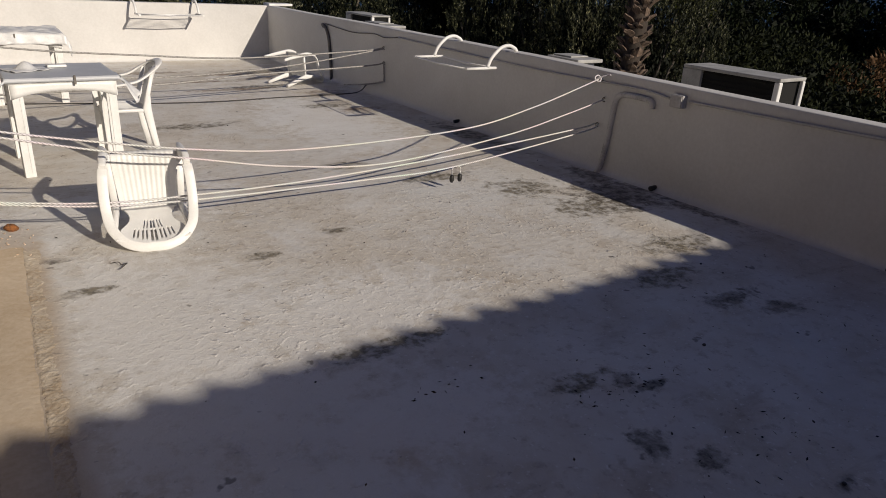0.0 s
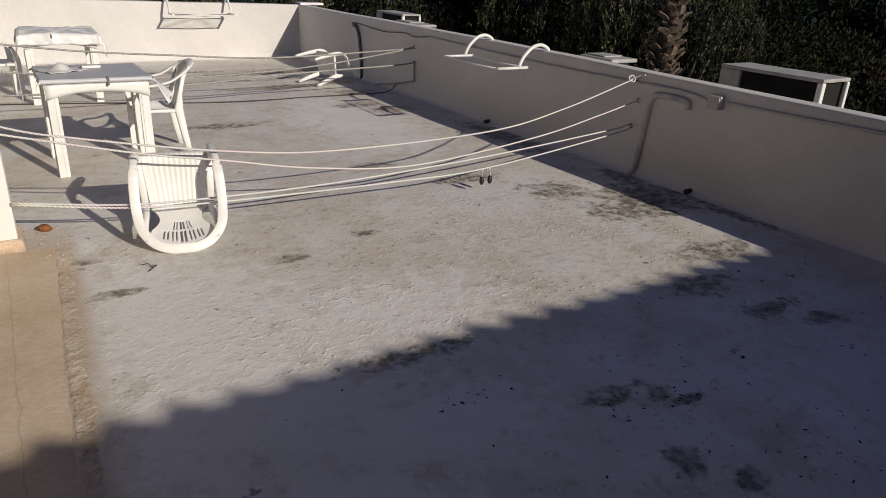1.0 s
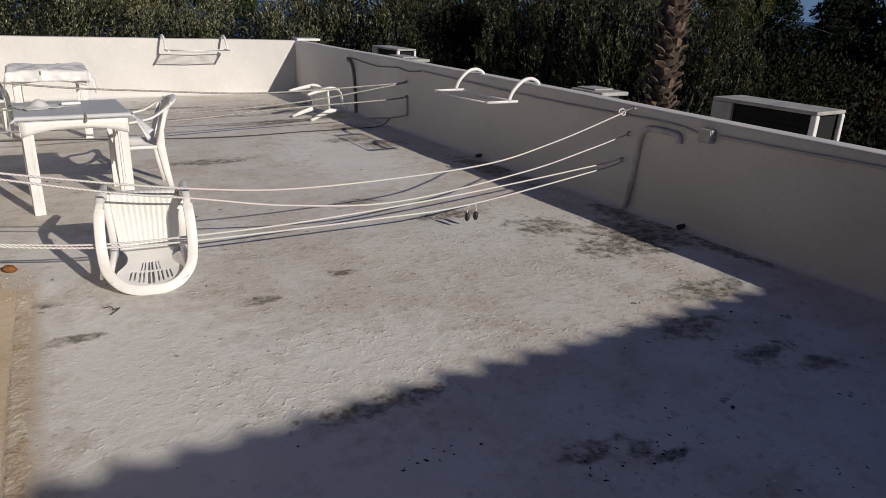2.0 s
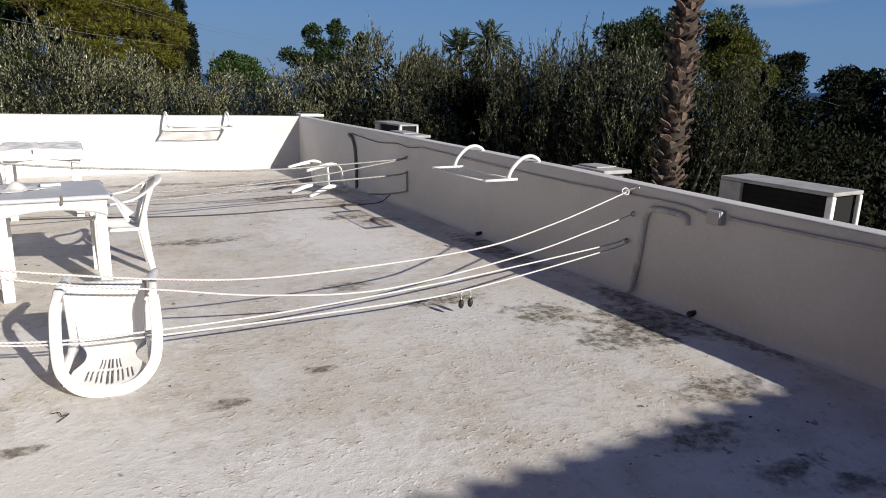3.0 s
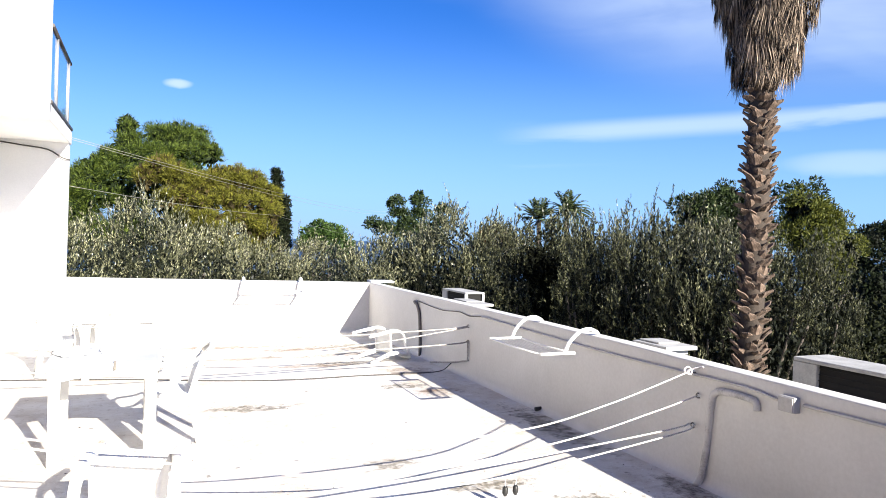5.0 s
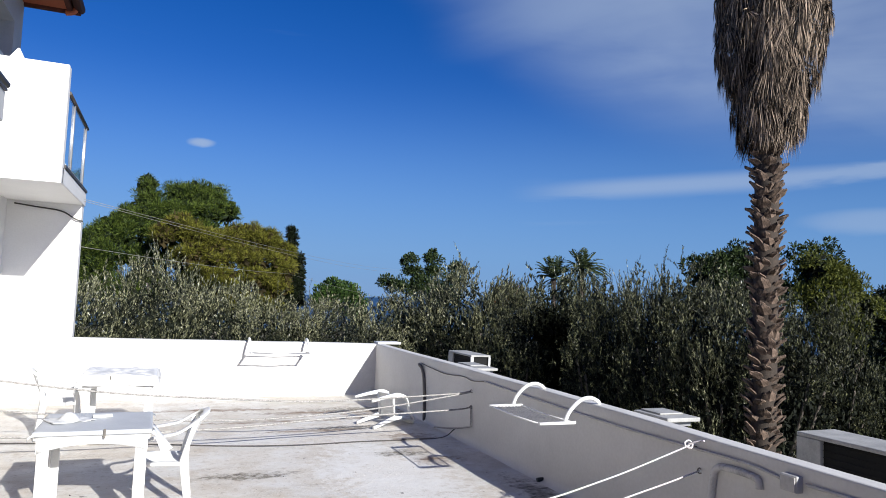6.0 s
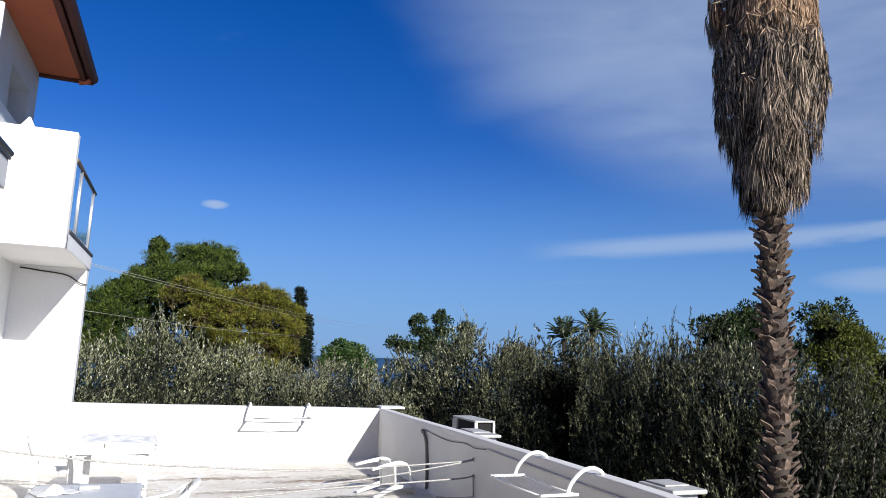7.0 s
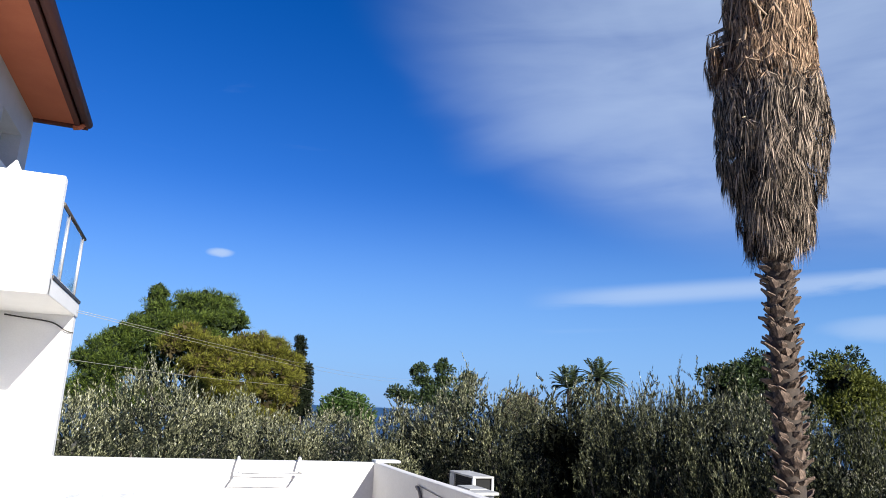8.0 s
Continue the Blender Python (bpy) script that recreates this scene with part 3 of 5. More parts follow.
def build_terrace():
    bm = grid_sheet(lambda u, v: Vector((XW + u * (XE + 0.13 - XW), YS + v * (YN + 0.13 - YS), 0.006 * noise.noise((u * 9, v * 22, 0)))), 60, 140)
    tagged(linked("floor", bm, M_FLOOR), "worn pale grey painted concrete terrace floor with brown stains", "floor", kind="structure")
    bm = boxed(XW, XE + 0.12, YS, YN + 0.12, GROUND - 0.3, -0.03)
    tagged(linked("terrace_base", bm, M_WALL), "white rendered storey under the roof terrace", "building", kind="structure")

    def parapet(name, length, m, label, rise=0.0, dip=0.0):
        """Profile in (out, up), inner face at 0, with a rounded foot and a top that falls inwards."""
        prof = [(-0.055, 0.0), (-0.03, 0.008), (-0.012, 0.025), (-0.003, 0.05), (0, 0.09), (0, HP - 0.022), (0.004, HP - 0.015), (0.012, HP - 0.011), (0.118, HP - 0.008), (0.13, HP - 0.02), (0.13, -0.1)]
        n = 60
        bm = bmesh.new()
        rows = []
        for i in range(n + 1):
            y = length * i / n
            w = 0.004 * noise.noise((y * 0.7, 1.7, 0)), 0.005 * noise.noise((y * 0.9, 7.7, 0))
            rows.append([bm.verts.new((a + w[0], y, b + (w[1] + rise * (1 - i / n) - dip * max(0.0, 10.7 - y) if b > 0.5 else 0))) for a, b in prof])
        for a, b in zip(rows, rows[1:]):
            for j in range(len(prof) - 1):
                bm.faces.new((a[j], b[j], b[j + 1], a[j + 1])).smooth = j < 4
        bm.faces.new(rows[0])
        bm.faces.new(rows[-1][::-1])
        bmesh.ops.recalc_face_normals(bm, faces=bm.faces[:])
        bm.transform(m)
        tagged(linked(name, bm, M_PARAPET), label, "parapet", kind="structure")
    parapet("wall_east", YN + 0.13 - YS, pose(XE, YS, 0), "low white rendered parapet wall with grey weathered face", dip=0.009)
    parapet("wall_north", XE - 0.002 - XW, pose(XW, YN, 0) @ Matrix(((0, 1, 0, 0), (1, 0, 0, 0), (0, 0, 1, 0), (0, 0, 0, 1))), "low white rendered parapet wall in full sun", 0.045)
    # bare concrete border along the west side
    def border(u, v):
        x = XW + (-1.555 + BORDER_SKEW * (YS + (3.08 - YS) * v - 1.6) - XW) * u + (0.02 * noise.noise((v * 25, 3.3, 0)) + 0.012 * noise.noise((v * 140, 3.3, 0)) if u > 0.99 else 0)
        z = 0.014 + 0.008 * noise.noise((u * 5, v * 12, 5)) if 0.02 < u < 0.97 else 0.002
        return Vector((x, YS + (3.08 - YS) * v + (0.06 * noise.noise((u * 5, 9, 0)) if v > 0.99 else 0), z))
    tagged(linked("concrete_border", grid_sheet(border, 24, 260), M_TAN), "bare tan concrete border with a cracked edge", "border", kind="structure")
    # thin crumbled mortar between the border and the paint
    def crumbs(u, v):
        y = -1.5 + 4.5 * v
        x0 = -1.562 + BORDER_SKEW * (y - 1.6) + 0.012 * noise.noise((y * 1.3, 2.2, 0))
        x1 = -1.465 + BORDER_SKEW * (y - 1.6) + 0.03 * noise.noise((y * 2.3, 5.2, 0)) + 0.02 * noise.noise((y * 14, 4.2, 0))
        x = x0 + (x1 - x0) * u
        body = min(1.0, 8 * u, 4 * (1 - u))
        n = 0.5 * noise.noise((x * 22, y * 22, 1)) + 0.5 * noise.noise((x * 55, y * 55, 5)) + 0.4 * noise.noise((x * 120, y * 120, 9))
        return Vector((x, y, -0.005 + 0.0095 * body * (0.8 + 0.75 * n)))
    tagged(linked("mortar_edge", grid_sheet(crumbs, 14, 520), M_CRUMB), "rough crumbling brown mortar along the concrete border", "mortar edge", kind="structure")
    # white stub wall that carries the clothes lines
    wall = thing("stub_wall", "short white rendered wall end with a broken plaster foot", "wall", kind="structure")
    part("wall_body", boxed(XW, -1.66, 3.12, 3.36, 0.05, 0.92, 0.012), M_WALL, wall)
    bm = boxed(XW, -1.635, 3.09, 3.385, -0.02, 0.075, 0.015)
    bmesh.ops.subdivide_edges(bm, edges=bm.edges[:], cuts=3, use_grid_fill=True)
    for v in bm.verts:
        v.co += Vector(noise.noise_vector(v.co * 14)) * 0.014
    part("plaster_foot", bm, M_PLASTER, wall, "broken orange plaster foot")


build_terrace()


def build_south_house():
    """The house behind, whose tiled eave shades the near floor."""
    house = thing("house", "white house with a clay tile eave behind the terrace", "house", kind="structure")
    # unseen wall, darkened so that it throws little light forward
    part("wall", boxed(-7, 7.5, YS - 5, YS, GROUND, 2.615), M_LOW_BOUNCE, house)
    bm = bmesh.new()
    y0, z0, y1, z1 = -5.0, 2.703, -10.6, 4.263
    vs = [bm.verts.new(p) for p in ((-7.3, y0, z0), (7.8, y0, z0), (7.8, y1, z1), (-7.3, y1, z1))]
    bm.faces.new(vs)
    thicken(bm, 0.06)
    part("roof", bm, M_TILE, house)
    slope = math.degrees(math.atan2(z1 - z0, y0 - y1))
    part("loose_cable", swept(spline([(4.30, -4.9, 2.88), (4.216, -4.9, 2.843), (4.08, -4.9, 2.789), (3.99, -4.9, 2.73), (3.995, -4.9, 2.66), (4.05, -4.9, 2.62)], 4), 0.018, n=5), M_CABLE, house)
    me = None
    for i in range(66):
        x = -7.2 + i * 0.228
        if me is None:
            bm = bmesh.new()
            ring = [[bm.verts.new((math.cos(math.pi * j / 8) * (0.105 - 0.015 * k), -0.46 * k, math.sin(math.pi * (j / 8) ** 1.7) * (0.056 - 0.006 * k))) for j in range(9)] for k in (0, 1)]
            for j in range(8):
                bm.faces.new((ring[0][j], ring[0][j + 1], ring[1][j + 1], ring[1][j])).smooth = True
            thicken(bm, 0.014)
            tile = part("roof_tile", bm, M_TILE, house)
            me = tile.data
        else:
            tile = new("roof_tile", me)
            tile.parent = house
        tile.matrix_world = pose(x, y0 + 0.07 + 0.02 * math.sin(i * 7.1), z0 + 0.0, -slope, 0, 1.5 * math.sin(i * 3.7))


build_south_house()


def build_west_house():
    house = thing("house", "white two-storey house with a solid balcony and brown eave", "house", kind="structure")
    part("wall", boxed(XW - 6, XW, 7.0, 11.25, GROUND, 4.9), M_WALL, house)
    part("wall", boxed(XW - 6, XW - 0.004, YS - 5, 6.999, GROUND, 4.9), M_LOW_BOUNCE, house, "unseen lower wall, coloured dark to cut bounced light")
    # upper wall with a window recess, greyed in colour for the eave's shade
    bm = boxed(XW - 6, XW, YS - 5, 9.4, 4.9, 6.03)
    box(bm, XW - 6, XW, 10.55, 11.1, 4.9, 6.03)
    box(bm, XW - 6, XW, 9.4, 10.55, 5.55, 6.03)
    box(bm, XW - 6, XW - 0.25, 9.4, 10.55, 4.9, 5.55)
    part("upper_wall", bm, M_GREY, house, "rendered upper wall, coloured grey for the eave's shade")
    part("wing_wall", boxed(XW, -1.87, 11.05, 11.3, GROUND, 3.0), M_WALL, house)
    # balcony
    balcony = part("balcony", boxed(XW, -1.85, 8.6, 11.3, 2.98, 3.19, 0.01), M_WALL, house, "white balcony with a solid front and a glass side")
    part("front_panel", boxed(XW, -1.85, 8.5, 8.68, 2.97, 4.45, 0.015), M_WALL, balcony)
    cap = bmesh.new()
    bmesh.ops.create_cone(cap, cap_ends=True, segments=4, radius1=0.11, radius2=0.012, depth=0.14)
    cap.transform(pose(-2.42, 8.59, 4.515, 0, 0, 45))
    part("wall_cap", cap, M_WALL, balcony, "small white pyramid cap")
    part("slab_trim", boxed(-1.875, -1.835, 8.72, 11.28, 3.192, 3.235, 0.006), M_TRIM, balcony, "dark slab trim")
    part("glass", boxed(-1.866, -1.856, 8.72, 10.75, 3.26, 4.08), M_GLASS, balcony).visible_shadow = False
    for y in (9.2, 10.6):
        part("post", swept([(-1.85, y, 3.2), (-1.85, y, 4.1)], 0.035, n=8), M_STEEL, balcony)
    part("handrail", swept([(-1.85, 8.66, 4.13), (-1.85, 10.8, 4.13)], 0.05, n=8), M_TRIM, balcony, "dark handrail")
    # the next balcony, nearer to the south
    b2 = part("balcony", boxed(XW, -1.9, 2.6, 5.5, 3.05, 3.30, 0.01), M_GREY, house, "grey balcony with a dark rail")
    part("handrail", swept([(-1.9, 2.6, 3.36), (-1.9, 5.52, 3.36)], 0.06, n=8), M_TRIM, b2)
    part("slab_trim", boxed(-1.93, -1.885, 2.6, 5.5, 3.302, 3.32), M_TRIM, b2)
    part("post", swept([(-2.09, 5.42, 3.3), (-2.09, 5.42, 4.62)], 0.05, n=8), M_METAL, b2, "white balcony post")
    part("bracket", swept([(-2.09, 5.42, 4.6), (-2.3, 5.35, 4.75), (XW, 5.1, 5.1)], 0.035, n=6), M_TRIM, b2)
    # eave with gutter
    roof = part("roof", boxed(XW - 6.5, -2.15, YS - 5, 11.1, 6.10, 6.20), M_TILE, house, "clay tile roof with a terracotta soffit")
    part("soffit", boxed(XW - 0.02, -2.2, YS - 5, 11.05, 6.04, 6.095), M_SOFFIT, roof)
    part("gutter", swept([(-2.12, YS - 5, 6.09), (-2.12, 11.12, 6.09)], 0.16, 0.15, n=10), M_GUTTER, roof, "brown metal gutter")
    part("fascia", boxed(-2.28, -2.2, YS - 5, 11.06, 5.99, 6.09, 0.01), M_GUTTER, roof)
    part("verge", boxed(XW - 6, -2.1, 11.05, 11.13, 5.99, 6.20, 0.01), M_GUTTER, roof)
    part("downpipe_elbow", swept(spline([(-2.16, 11.0, 6.04), (-2.2, 11.0, 5.99), (-2.3, 11.02, 5.97)]), 0.085, n=8), M_SOFFIT, roof, "copper-brown downpipe elbow")
    # cable clipped under the slab
    part("cable", swept(spline([(XW + 0.1, 11.03, 2.93), (-2.5, 11.03, 2.9), (-2.15, 11.03, 2.86), (-1.95, 11.0, 2.75), (-1.84, 11.02, 2.72)]), 0.022, n=6), M_CABLE, house)


build_west_house()

# ---------------------------------------------------------------- furniture


def build_chair(name, label, m, scale=1.0):
    """A moulded plastic armchair: faces +y, stands on z = 0."""
    chair = thing(name, label, "chair", "white plastic chairs")
    M = M_PLASTIC

    def seat(u, v):
        w = 0.20 - 0.035 * (1 - v) - 0.012 * max(0, 4 * v - 3)
        x = (2 * u - 1) * w
        y = -0.19 + 0.37 * v
        z = 0.415 - 0.018 * (1 - (2 * u - 1) ** 2) * math.sin(math.pi * min(v * 1.05, 1)) + 0.015 * v
        if v > 0.88:
            z -= 0.035 * ((v - 0.88) / 0.12) ** 2
        if 0.1 < u < 0.9 and 0.05 < v < 0.95:
            z += 0.0028 * math.sin(u * 2 * math.pi * 12)
        return Vector((x, y, z))
    part("seat", grid_sheet(seat, 78, 14, 0.008), M, chair)

    def back(u, v):
        half = 0.165 - 0.04 * math.sin(math.pi * min(v * 1.5, 1)) + 0.11 * max(0, v - 0.45) ** 1.4
        x = (2 * u - 1) * half
        y = -0.185 - 0.115 * v - 0.035 * (1 - (2 * u - 1) ** 2) * v
        return Vector((x, y, 0.405 + 0.385 * v))

    def slot(u, v):
        pair = round((u - 0.5) / 0.135)
        near = abs(abs(u - 0.5 - 0.135 * pair) - 0.030) < 0.0135
        return near and ((abs(pair) <= 1 and 0.40 < v < 0.61) or (abs(pair) <= 2 and 0.65 < v < 0.92 - 0.04 * abs(pair)))
    part("backrest", grid_sheet(back, 84, 28, 0.008, slot), M, chair)
    hoop = [(-0.238, 0.105, 0.60), (-0.243, 0.06, 0.632), (-0.247, -0.02, 0.645), (-0.246, -0.13, 0.67), (-0.226, -0.235, 0.732), (-0.160, -0.312, 0.783), (-0.078, -0.343, 0.806), (0, -0.347, 0.81)]
    hoop = spline(hoop + [(-x, y, z) for x, y, z in hoop[-2::-1]], 5)
    part("arm_rail", swept(hoop, 0.06, 0.02, (0, 0.25, 1), 10, True), M, chair)
    for s in (-1, 1):
        part("leg", swept(spline([(s * 0.238, 0.115, 0.615), (s * 0.236, 0.15, 0.53), (s * 0.225, 0.165, 0.42), (s * 0.234, 0.165, 0.2), (s * 0.245, 0.155, 0.0)], 3),
                          [0.040, 0.042, 0.044, 0.046, 0.048, 0.05, 0.05, 0.048, 0.046, 0.043, 0.04, 0.038, 0.036], [0.028, 0.034, 0.040, 0.05, 0.058, 0.063, 0.064, 0.060, 0.055, 0.050, 0.046, 0.042, 0.038], (0, 1, 0), 8, True), M, chair)
        part("leg", swept([(s * 0.212, -0.255, 0.735), (s * 0.20, -0.205, 0.55), (s * 0.20, -0.185, 0.42), (s * 0.22, -0.212, 0.2), (s * 0.24, -0.245, 0.0)],
                          [0.03, 0.035, 0.05, 0.05, 0.042], [0.03, 0.04, 0.075, 0.06, 0.045], (0, 1, 0), 8, True), M, chair)
        part("seat_rail", swept([(s * 0.195, -0.19, 0.405), (s * 0.205, 0.0, 0.41), (s * 0.212, 0.165, 0.412)], 0.045, 0.03, (0, 0, 1), 8, True), M, chair)
    chair.matrix_world = m @ Matrix.Scale(scale, 4)
    return chair


def build_table(m, label):
    """A moulded plastic garden table with an arched apron."""
    table = thing("garden_table", label, "table", "white plastic tables")
    s, h = 0.37, 0.725
    part("tabletop", boxed(-s, s, -s, s, h - 0.035, h, 0.014), M_PLASTIC, table)
    for k in range(4):
        def apron(u, v):
            x = (2 * u - 1) * (s - 0.02)
            drop = 0.055 + 0.055 * abs(2 * u - 1) ** 2.2
            return Matrix.Rotation(k * math.pi / 2, 3, "Z") @ Vector((x, -(s - 0.02) + 0.002, h - 0.034 - drop * v))
        part("apron", grid_sheet(apron, 16, 3, 0.008), M_PLASTIC, table)
    for sx in (-1, 1):
        for sy in (-1, 1):
            # an angle-section leg: two flat sides with a raised bead down each
            bm = bmesh.new()
            o, w = s - 0.022, 0.074
            box(bm, *sorted((sx * o, sx * (o - w))), *sorted((sy * o, sy * (o - 0.018))), 0.0, h - 0.036, 0.004)
            box(bm, *sorted((sx * o, sx * (o - 0.018))), *sorted((sy * (o - 0.0185), sy * (o - w))), 0.0, h - 0.036, 0.004)
            box(bm, *sorted((sx * (o - 0.048), sx * (o - 0.056))), *sorted((sy * (o - 0.002), sy * (o + 0.005))), 0.01, h - 0.06)
            box(bm, *sorted((sx * (o - 0.002), sx * (o + 0.005))), *sorted((sy * (o - 0.048), sy * (o - 0.056))), 0.01, h - 0.06)
            part("leg", bm, M_PLASTIC, table)
    table.matrix_world = m
    return table


def build_cloth(m, label, seed, hang, mat, rough=0.006, freq=3.0):
    """A thin plastic cloth over a table top, with hanging edges."""
    s, h = 0.378, 0.729 + rough

    def f(u, v):
        x, y = (2 * u - 1) * (s + hang), (2 * v - 1) * (s + hang)
        ox, oy = max(abs(x) - s, 0), max(abs(y) - s, 0)
        n = noise.noise((x * freq + seed, y * freq * 1.6, seed))
        wav = noise.noise((x * 7 + seed, y * 7, seed * 2))
        drop = ox + oy
        flare = 0.18 + 0.25 * abs(wav)
        px = math.copysign(min(abs(x), s) + ox * flare + 0.02 * (oy > 0) * (ox > 0), x)
        py = math.copysign(min(abs(y), s) + oy * flare + 0.02 * (ox > 0) * (oy > 0), y)
        return Vector((px, py, h + rough * n * (1 - min(drop * 20, 1)) - drop * (0.93 + 0.12 * n)))
    cloth = linked("tablecloth", grid_sheet(f, 52, 52, 0.003), mat)
    tagged(cloth, label, "tablecloth")
    cloth.matrix_world = m
    return cloth


T1, T2 = pose(-1.0, 4.90, 0, 0, 0, 0.5), pose(-1.0, 7.92, 0, 0, 0, -1) @ Matrix.Scale(1.01, 4)
build_table(T1, "white plastic garden table under a pale cloth")
build_table(T2, "white plastic garden table near the far parapet")
cloth = build_cloth(T1, "smooth grey plastic cloth with one corner hanging down", 1.3, 0.03, M_CLOTH, 0.003)
flap = part("corner_flap", grid_sheet(lambda u, v: Vector((0.385 + 0.05 * u * v + 0.085 * v + 0.012 * math.sin(u * 7), -0.39 + 0.26 * u * (1 - 0.85 * v) - 0.03 * v, 0.722 - 0.20 * v * (1 - 0.35 * u))), 10, 10, 0.003), M_CLOTH2, cloth)
build_cloth(T2, "crumpled pale plastic cloth hanging over the far table", 5.1, 0.13, M_CLOTH2, 0.026, 8.0)
for where in (T1 @ pose(0.07, -0.386, 0.70), T2 @ pose(-0.08, -0.39, 0.70)):
    clip = linked("tablecloth_clip", boxed(-0.008, 0.008, -0.006, 0.006, -0.02, 0.045, 0.002), M_DARKPIPE)
    tagged(clip, "small dark clip holding the cloth to the table edge", "clip", "cloth clips")
    clip.matrix_world = where
# chair on its back, upright chairs, chair on its side
build_chair("plastic_chair", "white plastic armchair lying on its back on the floor", pose(-0.715, 3.52, 0.262, 83, 0, -9), 0.97)
build_chair("plastic_chair", "white plastic armchair standing upright beside the nearer table", pose(-0.54, 5.10, 0, 0, 0, 88), 0.945)
build_chair("plastic_chair", "white plastic armchair pulled up to the far table", pose(-1.62, 8.12, 0, 0, 0, -82), 0.96)
build_chair("plastic_chair", "white plastic armchair tipped over on its back by the parapet",
            pose(1.97, 8.03, 0.235, 83, 0, 106), 0.88)

# ---------------------------------------------------------------- clothes lines


def build_line(label, pts, r=0.013, steps=10, mat=None):
    ob = linked("clothes_line", swept(spline(pts, steps), r, n=6), mat or M_ROPE)
    return tagged(ob, label, "rope", "clothes lines")


build_line("long white clothes line sagging from a parapet hook",
           [(2.955, 2.95, 0.81), (2.19, 2.95, 0.60), (1.48, 2.95, 0.475), (0.23, 2.95, 0.445), (-0.52, 2.96, 0.51), (-1.39, 3.0, 0.665), (-1.66, 3.05, 0.73),
            (-1.70, 3.03, 0.72), (-1.66, 3.0, 0.70), (-0.99, 2.94, 0.545), (-0.53, 2.93, 0.46), (0.06, 2.92, 0.35), (0.83, 2.92, 0.29), (1.9, 2.92, 0.40), (2.54, 2.91, 0.53), (2.95, 2.90, 0.63)])
build_line("low double clothes line looped over a wall hook",
           [(-1.66, 3.1, 0.29), (-1.08, 2.96, 0.245), (-0.53, 2.94, 0.228), (0.22, 2.94, 0.228), (1.38, 2.94, 0.28), (2.7, 2.94, 0.385), (2.93, 2.95, 0.415),
            (2.945, 2.93, 0.40), (2.74, 2.92, 0.355), (1.44, 2.92, 0.20), (0.65, 2.92, 0.185), (-0.54, 2.93, 0.20), (-1.10, 2.95, 0.232), (-1.66, 3.1, 0.28)])
build_line("far clothes line crossing above the tables", [(2.95, 6.76, 0.635), (2.6, 6.78, 0.60), (1.08, 6.8, 0.545), (-0.04, 6.8, 0.60), (-1.01, 6.8, 0.67), (-2.0, 6.8, 0.80), (-2.88, 6.8, 0.95)], 0.019, mat=M_OLDROPE)
build_line("far clothes line crossing above the floor", [(2.95, 6.76, 0.625), (2.62, 6.78, 0.57), (1.93, 6.8, 0.47), (1.2, 6.8, 0.40), (0.1, 6.8, 0.36), (-1.0, 6.8, 0.42), (-2.88, 6.8, 0.6)], 0.018, mat=M_OLDROPE)
build_line("low far clothes line with its end hanging down the parapet",
           [(-2.88, 6.8, 0.35), (-1.65, 6.8, 0.25), (0.11, 6.8, 0.28), (1.2, 6.8, 0.35), (2.71, 6.8, 0.41), (2.945, 6.76, 0.445), (2.95, 6.75, 0.42), (2.95, 6.74, 0.24), (2.945, 6.76, 0.21), (2.93, 7.2, 0.11), (2.88, 7.75, 0.02)], 0.02, mat=M_OLDROPE)

build_line("dark rope lying loose across the terrace floor", [(2.93, 7.18, 0.10), (2.74, 7.08, 0.03), (2.4, 7.1, 0.012), (1.68, 7.11, 0.012), (0.91, 7.07, 0.012), (0.14, 7.18, 0.012), (-0.97, 7.52, 0.012), (-2.86, 7.9, 0.012)], 0.013, mat=M_CABLE)


def build_hook(y, z):
    hook = thing("wall_hook", "rusty steel hook in the parapet", "hook", "line hooks")
    part("eye", swept(spline([(XE + 0.02, y, z), (XE - 0.02, y, z), (XE - 0.035, y, z + 0.02), (XE - 0.02, y, z + 0.035), (XE - 0.005, y, z + 0.025)], 4), 0.009, n=6), M_DARKPIPE, hook)


for hy, hz in ((2.95, 0.79), (2.90, 0.615), (2.94, 0.39), (6.76, 0.62), (6.75, 0.43)):
    build_hook(hy, hz)
knot = linked("rope_knot", swept(spline([(2.94, 2.95, 0.805), (2.915, 2.968, 0.828), (2.882, 2.97, 0.812), (2.878, 2.945, 0.787), (2.90, 2.925, 0.785), (2.925, 2.94, 0.808), (2.93, 2.965, 0.79), (2.90, 2.96, 0.80), (2.93, 2.92, 0.825), (2.95, 2.89, 0.838), (2.955, 2.86, 0.845)], 6), 0.014, n=6), M_ROPE)
tagged(knot, "thick knot of white rope on the parapet hook", "knot")

for px in (1.40, 1.475):
    peg = thing("line_weight", "small black weight hanging from the low line by a white cord", "weight", "line weights")
    part("cord", swept(spline([(1.437, 2.925, 0.205), (px, 2.925, 0.18), (px, 2.925, 0.125)], 5), 0.008, n=6), M_ROPE, peg)
    part("weight", swept([(px, 2.925, 0.135), (px, 2.925, 0.12), (px, 2.925, 0.09), (px, 2.925, 0.072)], [0.018, 0.036, 0.038, 0.02], n=8), M_BLACK, peg)

# ---------------------------------------------------------------- parapet fittings


